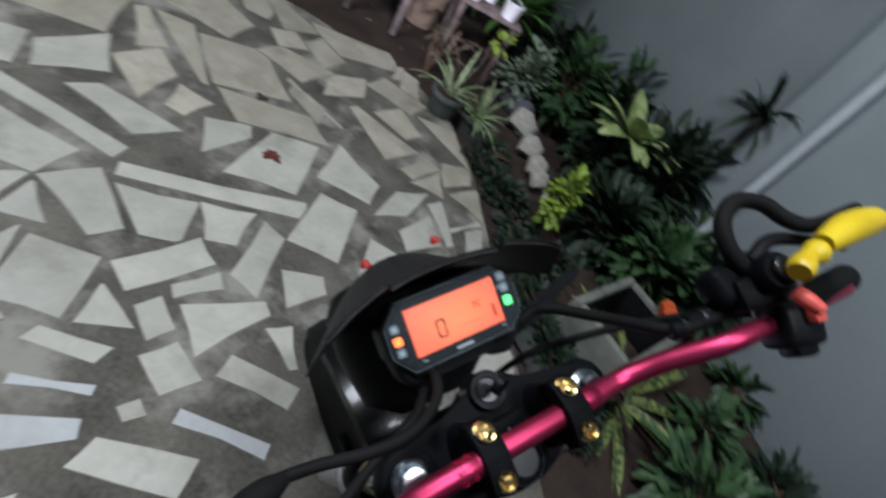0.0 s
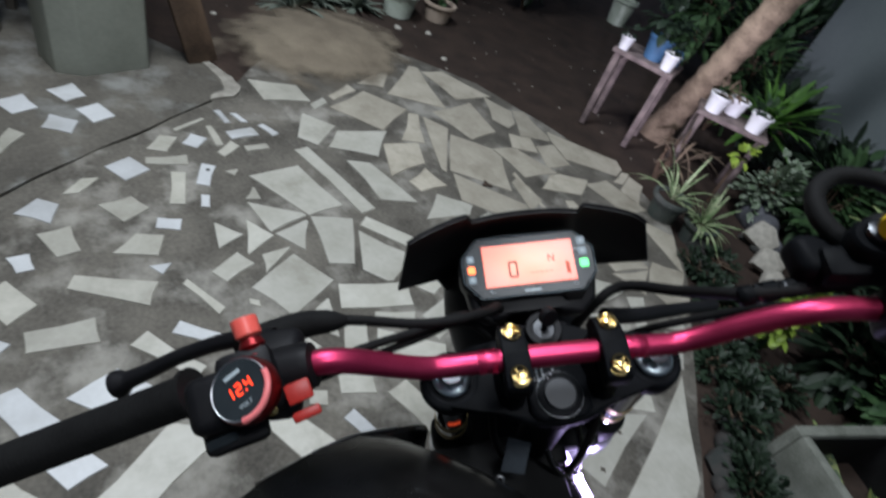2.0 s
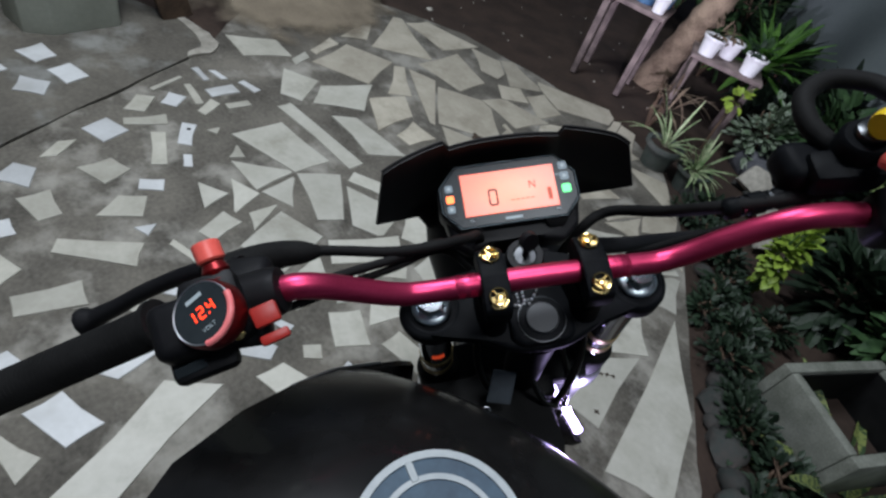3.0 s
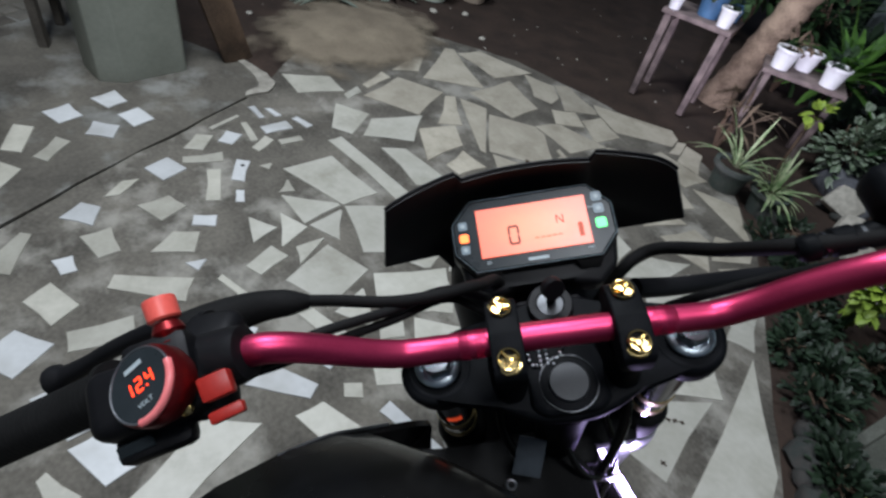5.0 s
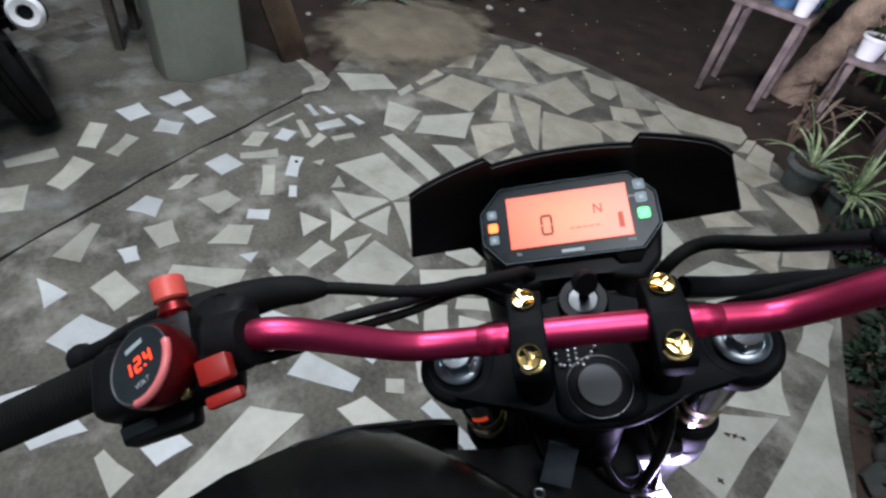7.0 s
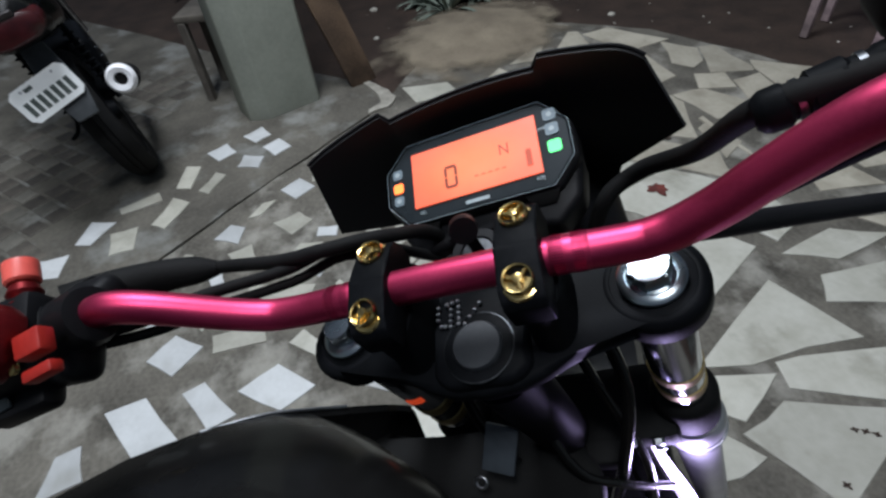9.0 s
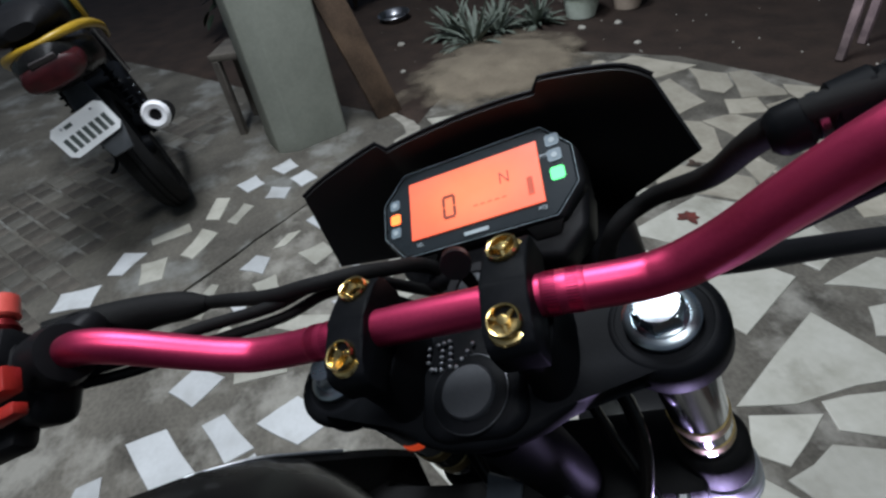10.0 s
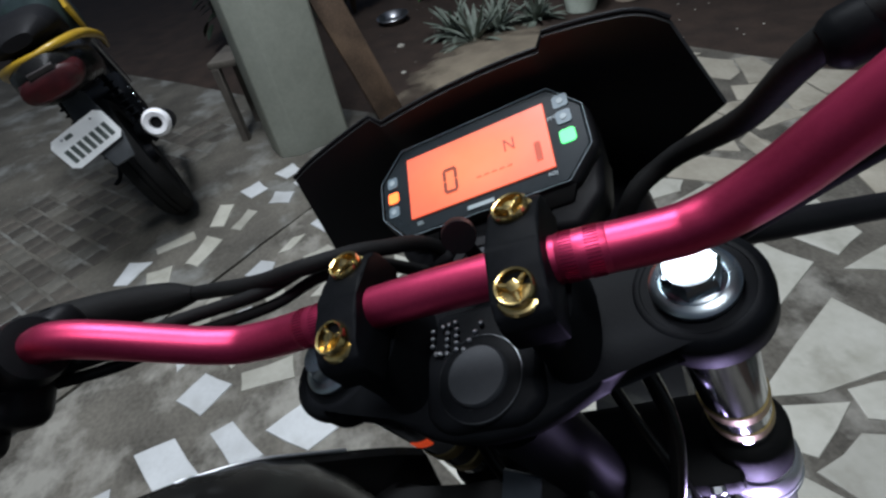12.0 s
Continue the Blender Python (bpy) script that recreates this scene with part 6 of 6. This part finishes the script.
buff(-1.234, -0.199, 0.174, 0.065, 329, -0.46, 0.08)
buff(-1.444, 0.669, 0.042, 0.026, 299, -0.68, -0.14)
buff(-1.293, 0.695, 0.077, 0.033, 159, 0.80, -0.14)
buff(-0.946, 0.134, 0.233, 0.078, 239, 0.28, -0.05)
buff(-0.829, 0.361, 0.171, 0.028, 23, -0.16, -0.28)
buff(-0.976, -0.120, 0.134, 0.089, 206, 0.01, -0.16)
buff(-0.809, -0.016, 0.167, 0.083, 264, 0.12, -0.05)
buff(-0.345, 0.536, 0.054, 0.047, 243, 0.06, -0.08)
buff(-0.399, -0.168, 0.112, 0.044, 202, 0.44, -0.22)
buff(-1.519, -0.403, 0.144, 0.099, 178, -0.08, 0.01)
slab(-2.127, 2.044, 0.489, 0.214, 150, 0.72, 0.03)
slab(-1.856, 1.567, 0.328, 0.297, 301, -0.06, -0.13)
slab(-1.698, 1.145, 0.222, 0.140, 142, -0.27, 0.18)
slab(-1.574, 1.335, 0.263, 0.202, 73, -0.23, 0.42)
slab(-1.256, 1.266, 0.312, 0.129, 8, -0.21, 0.54)
slab(-1.412, 1.515, 0.226, 0.206, 95, 0.20, 0.51)
slab(-1.654, 1.725, 0.312, 0.095, 147, 0.35, -0.20)
slab(-1.471, 1.782, 0.483, 0.086, 331, 0.70, 0.53)
slab(-1.200, 1.507, 0.162, 0.122, 285, 0.30, 0.06)
slab(-1.295, 1.928, 0.378, 0.316, 327, -0.06, 0.18)
slab(-0.959, 1.777, 0.402, 0.211, 39, 0.05, -0.49)
slab(-0.779, 1.587, 0.363, 0.227, 107, 0.17, -0.29)
slab(-0.990, 1.521, 0.202, 0.136, 249, -0.44, 0.50)
slab(-1.316, 1.064, 0.497, 0.075, 11, -0.05, 0.00)
slab(-1.270, 0.883, 0.318, 0.200, 19, 0.16, 0.20)
slab(-1.134, 0.752, 0.183, 0.098, 260, -0.85, -0.30)
slab(-1.101, 0.512, 0.113, 0.057, 192, 0.91, -0.23)
slab(-1.031, 0.602, 0.147, 0.063, 324, 0.86, 0.44)
slab(-1.034, 0.777, 0.147, 0.073, 131, 0.84, 0.16)
slab(-0.948, 0.897, 0.264, 0.136, 162, -0.28, 0.03)
slab(-0.774, 1.254, 0.632, 0.080, 219, 0.17, -0.00)
slab(-0.795, 1.019, 0.200, 0.183, 319, 0.36, 0.21)
slab(-0.653, 1.156, 0.169, 0.149, 305, 0.30, -0.07)
slab(-0.786, 0.649, 0.223, 0.184, 298, 0.02, 0.04)
slab(-0.933, 0.649, 0.127, 0.040, 293, -0.86, 0.70)
slab(-0.645, 0.906, 0.270, 0.124, 253, 0.01, 0.08)
slab(-0.521, 0.913, 0.147, 0.058, 66, -0.15, 0.21)
slab(-0.484, 1.147, 0.286, 0.103, 111, 0.09, 0.45)
slab(-0.449, 1.462, 0.320, 0.206, 288, -0.10, -0.04)
slab(-0.627, 0.689, 0.137, 0.072, 323, -0.90, 0.24)
slab(-0.513, 0.752, 0.120, 0.078, 334, -0.02, -0.18)
slab(-0.377, 0.896, 0.247, 0.117, 246, -0.53, 0.13)
slab(-0.304, 1.168, 0.147, 0.116, 55, 0.36, 0.15)
slab(-0.548, 1.795, 0.254, 0.214, 2, 0.32, -0.25)
slab(-0.968, 2.060, 0.375, 0.019, 354, 0.40, -0.41)
slab(-0.681, 2.217, 0.330, 0.123, 348, -0.65, 0.11)
slab(-0.991, 2.373, 0.227, 0.153, 62, 0.07, 0.61)
slab(-0.802, 2.622, 0.276, 0.172, 187, -0.01, 0.16)
slab(-0.311, 1.874, 0.238, 0.111, 94, -0.04, -1.20)
slab(-2.092, 2.335, 0.383, 0.238, 17, -0.27, 0.27)
slab(-1.678, 2.141, 0.332, 0.300, 3, 0.22, -0.15)
slab(-1.227, 2.227, 0.271, 0.223, 193, 0.20, 0.30)
slab(-1.584, 2.543, 0.309, 0.218, 161, 0.30, 0.04)
slab(-1.200, 2.763, 0.444, 0.210, 44, 0.18, -0.25)
slab(-0.863, 2.835, 0.205, 0.131, 121, -0.01, 0.46)
slab(-0.369, 2.540, 0.367, 0.104, 332, 0.97, 0.60)
slab(-0.650, 2.410, 0.194, 0.147, 165, -0.26, -0.00)
slab(-2.207, 1.809, 0.281, 0.095, 312, -0.45, -0.61)
slab(-2.038, 1.475, 0.213, 0.061, 300, 0.24, 0.34)
slab(-1.934, 1.285, 0.121, 0.050, 120, -0.03, 0.64)
slab(-0.584, 0.557, 0.177, 0.053, 203, 0.08, 0.33)
slab(-0.195, 0.942, 0.153, 0.057, 327, 0.53, 0.06)
slab(-0.923, 0.487, 0.126, 0.074, 118, -0.10, 0.01)
slab(-0.313, 0.071, 0.345, 0.124, 300, 0.05, -0.52)
slab(-0.113, 1.421, 0.216, 0.319, 34, 0.35, 0.22, 0.96)
slab(-0.018, 1.183, 0.143, 0.111, 302, 0.28, -0.70, -0.18)
slab(0.063, 1.504, 0.145, 0.366, 322, 0.07, -0.35, -0.07)
slab(0.155, 1.286, 0.270, 0.229, 103, 0.04, -0.08, -1.10)
slab(0.116, 1.052, 0.086, 0.104, 46, 0.35, -0.05, 0.78)
slab(0.404, 1.425, 0.271, 0.414, 154, -0.42, -1.08, -0.93)
slab(-0.371, 0.673, 0.133, 0.106, 162, 0.03, 0.09, 0.02)
slab(-0.236, 0.454, 0.092, 0.235, 281, -0.04, -0.28, -0.19)
slab(0.054, 1.977, 0.225, 0.101, 297, -0.06, -0.07)
slab(-0.154, 1.776, 0.206, 0.135, 71, -0.22, 0.42)
slab(-0.112, 1.961, 0.271, 0.099, 316, 0.26, -0.39)
slab(-0.373, 2.187, 0.194, 0.108, 83, 0.06, -0.06)
slab(-0.644, 0.212, 0.213, 0.058, 33, 0.10, -0.00)
slab(-0.322, 2.193, 0.214, 0.120, 278, -0.76, -0.24)
slab(-0.994, 2.030, 0.205, 0.122, 180, 0.51, -0.44)
slab(-0.952, 2.851, 0.150, 0.099, 293, -0.03, -0.64)
slab(-1.707, 2.465, 0.217, 0.176, 135, -0.45, 0.32)
slab(-1.249, 2.513, 0.229, 0.182, 89, 0.02, 0.25)
slab(-1.405, 2.405, 0.189, 0.175, 151, 0.08, -0.04)
slab(-0.019, 2.014, 0.239, 0.066, 247, 0.07, 0.05)
slab(-0.243, 2.347, 0.171, 0.136, 236, -0.17, 0.57)
slab(-0.100, 2.262, 0.161, 0.100, 96, 0.83, 0.12)
white(-0.691, 0.305, 0.138, 0.047, 227, -0.03, -0.03)
white(-0.457, 0.371, 0.191, 0.070, 224, -0.30, 0.06)
white(-0.517, 0.468, 0.177, 0.029, 213, 0.01, 0.00)
white(-0.144, 0.631, 0.248, 0.044, 18, -0.01, -0.04)
white(-2.091, 0.202, 0.109, 0.101, 202, -0.11, -0.09)
white(-2.013, 0.022, 0.113, 0.102, 202, -0.06, -0.05)
white(-1.925, 0.272, 0.115, 0.096, 202, 0.00, -0.07)
white(-1.856, 0.140, 0.105, 0.096, 57, 0.03, -0.17)
white(-1.683, 0.586, 0.087, 0.067, 319, 0.06, -0.01)
white(-1.860, 0.759, 0.109, 0.029, 8, 0.10, 0.04)
white(-1.842, 0.830, 0.083, 0.027, 199, 0.04, 0.46)
white(-1.727, 0.926, 0.100, 0.036, 203, 0.11, 0.03)
white(-1.712, 0.801, 0.129, 0.064, 278, 0.05, -0.01)
white(-1.536, 0.302, 0.108, 0.106, 27, -0.01, -0.01)
white(-1.445, 0.560, 0.138, 0.053, 154, -0.05, 0.10)
white(-1.287, 0.509, 0.071, 0.031, 163, -0.00, 0.06)
white(-1.357, 0.008, 0.094, 0.092, 325, -0.24, 0.09)
white(-1.192, 0.356, 0.078, 0.057, 248, 0.05, -0.02)
white(-1.121, -0.069, 0.072, 0.051, 9, 0.13, 0.12)
white(-0.991, 0.287, 0.054, 0.028, 290, -0.97, -0.18)
white(-1.045, -0.295, 0.124, 0.038, 203, 0.92, -0.20)
white(-0.832, -0.214, 0.120, 0.118, 41, -0.04, 0.06)
white(-0.440, -0.062, 0.141, 0.086, 205, -0.00, 0.19)
white(-1.634, -0.522, 0.141, 0.091, 330, 0.24, -0.04)
white(-1.485, -0.689, 0.156, 0.118, 259, 0.09, 0.00)
white(-0.569, 0.071, 0.154, 0.117, 219, -0.07, 0.35)
white(-0.600, -0.126, 0.169, 0.072, 205, 0.10, 0.26)
white(-0.611, -0.309, 0.201, 0.107, 205, 0.02, 0.44)
white(-0.559, -0.498, 0.116, 0.089, 174, 0.28, -0.22)


def cut(poly, p, n):
    """The part of a convex outline that lies behind the line through p with normal n."""
    out = []
    for a, b in zip(poly, poly[1:] + poly[:1]):
        da, db = (a - p).dot(n), (b - p).dot(n)
        if da <= 0:
            out.append(a)
        if da * db < 0:
            out.append(a + (b - a) * (da / (da - db)))
    return out


def middle(poly):
    return sum(poly, Vector((0, 0))) / len(poly)


def part_neighbours(gap=0.007):
    """Trims overlapping pieces along the line between them."""
    for i, one in enumerate(LAID):
        for two in LAID[:i]:
            p, q = one[0], two[0]
            best = None
            for poly in (p, q):
                for a, b in zip(poly, poly[1:] + poly[:1]):
                    n = Vector((b.y - a.y, a.x - b.x))
                    if n.length < 1e-5:
                        continue
                    n.normalize()
                    if n.dot(middle(q) - middle(p)) < 0:
                        n = -n
                    hi, lo = max(v.dot(n) for v in p), min(v.dot(n) for v in q)
                    if best is None or hi - lo < best[0]:
                        best = (hi - lo, n, (hi + lo) / 2)
            deep, n, at = best
            if deep > -gap:
                one[0] = cut(p, n * (at - gap / 2), n) or p
                two[0] = cut(q, n * (at + gap / 2), -n) or q


def piece_mesh(poly, thick, rnd, rough):
    """A thin slab with a chamfered, slightly broken edge, about its own middle."""
    m = middle(poly)
    ring = []
    for a, b in zip(poly, poly[1:] + poly[:1]):
        ring.append(a - m)
        long = (b - a).length
        if long > 0.07:
            n = Vector((b.y - a.y, a.x - b.x)).normalized()
            ring.append((a + b) / 2 - m + n * rnd.uniform(-rough, rough * 0.4) * min(long, 0.25))
    me = bpy.data.meshes.new("piece")
    k, verts = len(ring), []
    for z, s in ((-0.012, 1.0), (thick - 0.0015, 1.0), (thick, None)):
        for v in ring:
            r = v * (1 - 0.0025 / max(v.length, 0.01)) if s is None else v
            verts.append((r.x, r.y, z))
    faces = [tuple(range(2 * k, 3 * k)), tuple(range(k - 1, -1, -1))]
    for row in (0, k):
        faces += [(row + i, row + (i + 1) % k, row + k + (i + 1) % k, row + k + i) for i in range(k)]
    me.from_pydata(verts, [], faces)
    return me, m


def put_pieces():
    rnd = random.Random(3)
    for laid in LAID:
        m = middle(laid[0])
        if 2.15 < m.y < 3.4 and m.x > -1.9 and m.y + 0.55 * m.x > 1.45:
            laid[0] = [m + (v - m) * 1.16 for v in laid[0]]
    part_neighbours()
    for poly, mat, owner, name in LAID:
        if len(poly) < 3:
            continue
        me, m = piece_mesh(poly, 0.004, rnd, 0.05)
        far = m.y - 0.35 * m.x + rnd.uniform(-0.35, 0.35) > 2.0
        me.materials.append(SANDSTONE if mat is MARBLE and far else mat)
        ob = new(name, me)
        ob.parent = owner
        on_porch = (m.x + 1.12) * 0.825 + (m.y + 0.56) * 0.565 < 0
        ob.matrix_basis = pose(m.x, m.y, 0.006 if on_porch else 0.0, rnd.uniform(-0.25, 0.25), rnd.uniform(-0.25, 0.25), 0)


put_pieces()


# small square mosaic on the porch
def mosaic():
    rnd = random.Random(5)
    meshes = []
    for k in range(5):
        s = 0.043
        ring = [Vector((x * s * rnd.uniform(0.9, 1.04), y * s * rnd.uniform(0.9, 1.04))) for x, y in ((-1, -1), (1, -1), (1, 1), (-1, 1))]
        me, _ = piece_mesh(ring, 0.003, rnd, 0.02)
        me.materials.append(GREY_TILE if k > 2 else BROWN_TILE)
        meshes.append(me)
    for i in range(-3, 22):
        for j in range(0, 13):
            u, v = -0.35 + 0.098 * i, 0.30 + 0.098 * j
            x, y = -1.235 - 0.565 * u - 0.825 * v, -0.55 + 0.825 * u - 0.565 * v
            if y > -0.93 - 0.48 * (x + 1.16) - 0.0 or x < -3.2 or rnd.random() < 0.12:
                continue
            ob = new("mosaic_tile", meshes[rnd.randrange(5)])
            ob.parent = terrace
            ob.matrix_basis = pose(x, y, 0.0062, rnd.uniform(-0.4, 0.4), rnd.uniform(-0.4, 0.4), 124.4 + rnd.uniform(-4, 4))


mosaic()


# fallen petals and specks on the slabs
def petals(at, size, mat, label, n, seed):
    rnd, bm = random.Random(seed), bmesh.new()
    for k in range(n):
        a = 2 * math.pi * k / n + rnd.uniform(-0.4, 0.4)
        leaf_mesh(bm, Vector((0, 0, 0.0015)), Vector((math.cos(a), math.sin(a), 0.10)), Vector((0, 0, 1)), size * rnd.uniform(0.7, 1.1), size * 0.55, 0.12, 0.1, 3)
    solid("fallen_flower", bm, mat, pose(*at, 0.0045, 0, 0, seed * 40), label, "flower", smooth=0)


WILT = material("wilted_flower", (0.16, 0.03, 0.022), (0.07, 0.018, 0.014), 0.7)
petals((-0.813, 1.572), 0.05, WILT, "wilted dark red flower lying on a slab", 6, 4)
petals((-1.097, 1.83), 0.045, material("dead_leaf", (0.07, 0.045, 0.03), (0.03, 0.02, 0.015), 0.8), "dark dead leaf lying on a slab", 3, 7)
for k, (x, y) in enumerate(((0.258, 1.227), (0.184, 1.375), (0.172, 1.358), (0.20, 1.392))):
    petals((x, y), 0.011, SOIL, "crumb of soil on a slab", 4, 20 + k)
# black disc on the tile paints the dark inside of a hole
solid("tile_hole", bm_lathe([(0.008, 0.0), (0.008, 0.001)], 14), RUBBER, pose(-1.47, 0.575, 0.0042), "black disc for the dark of a hole in a white tile", "hole")
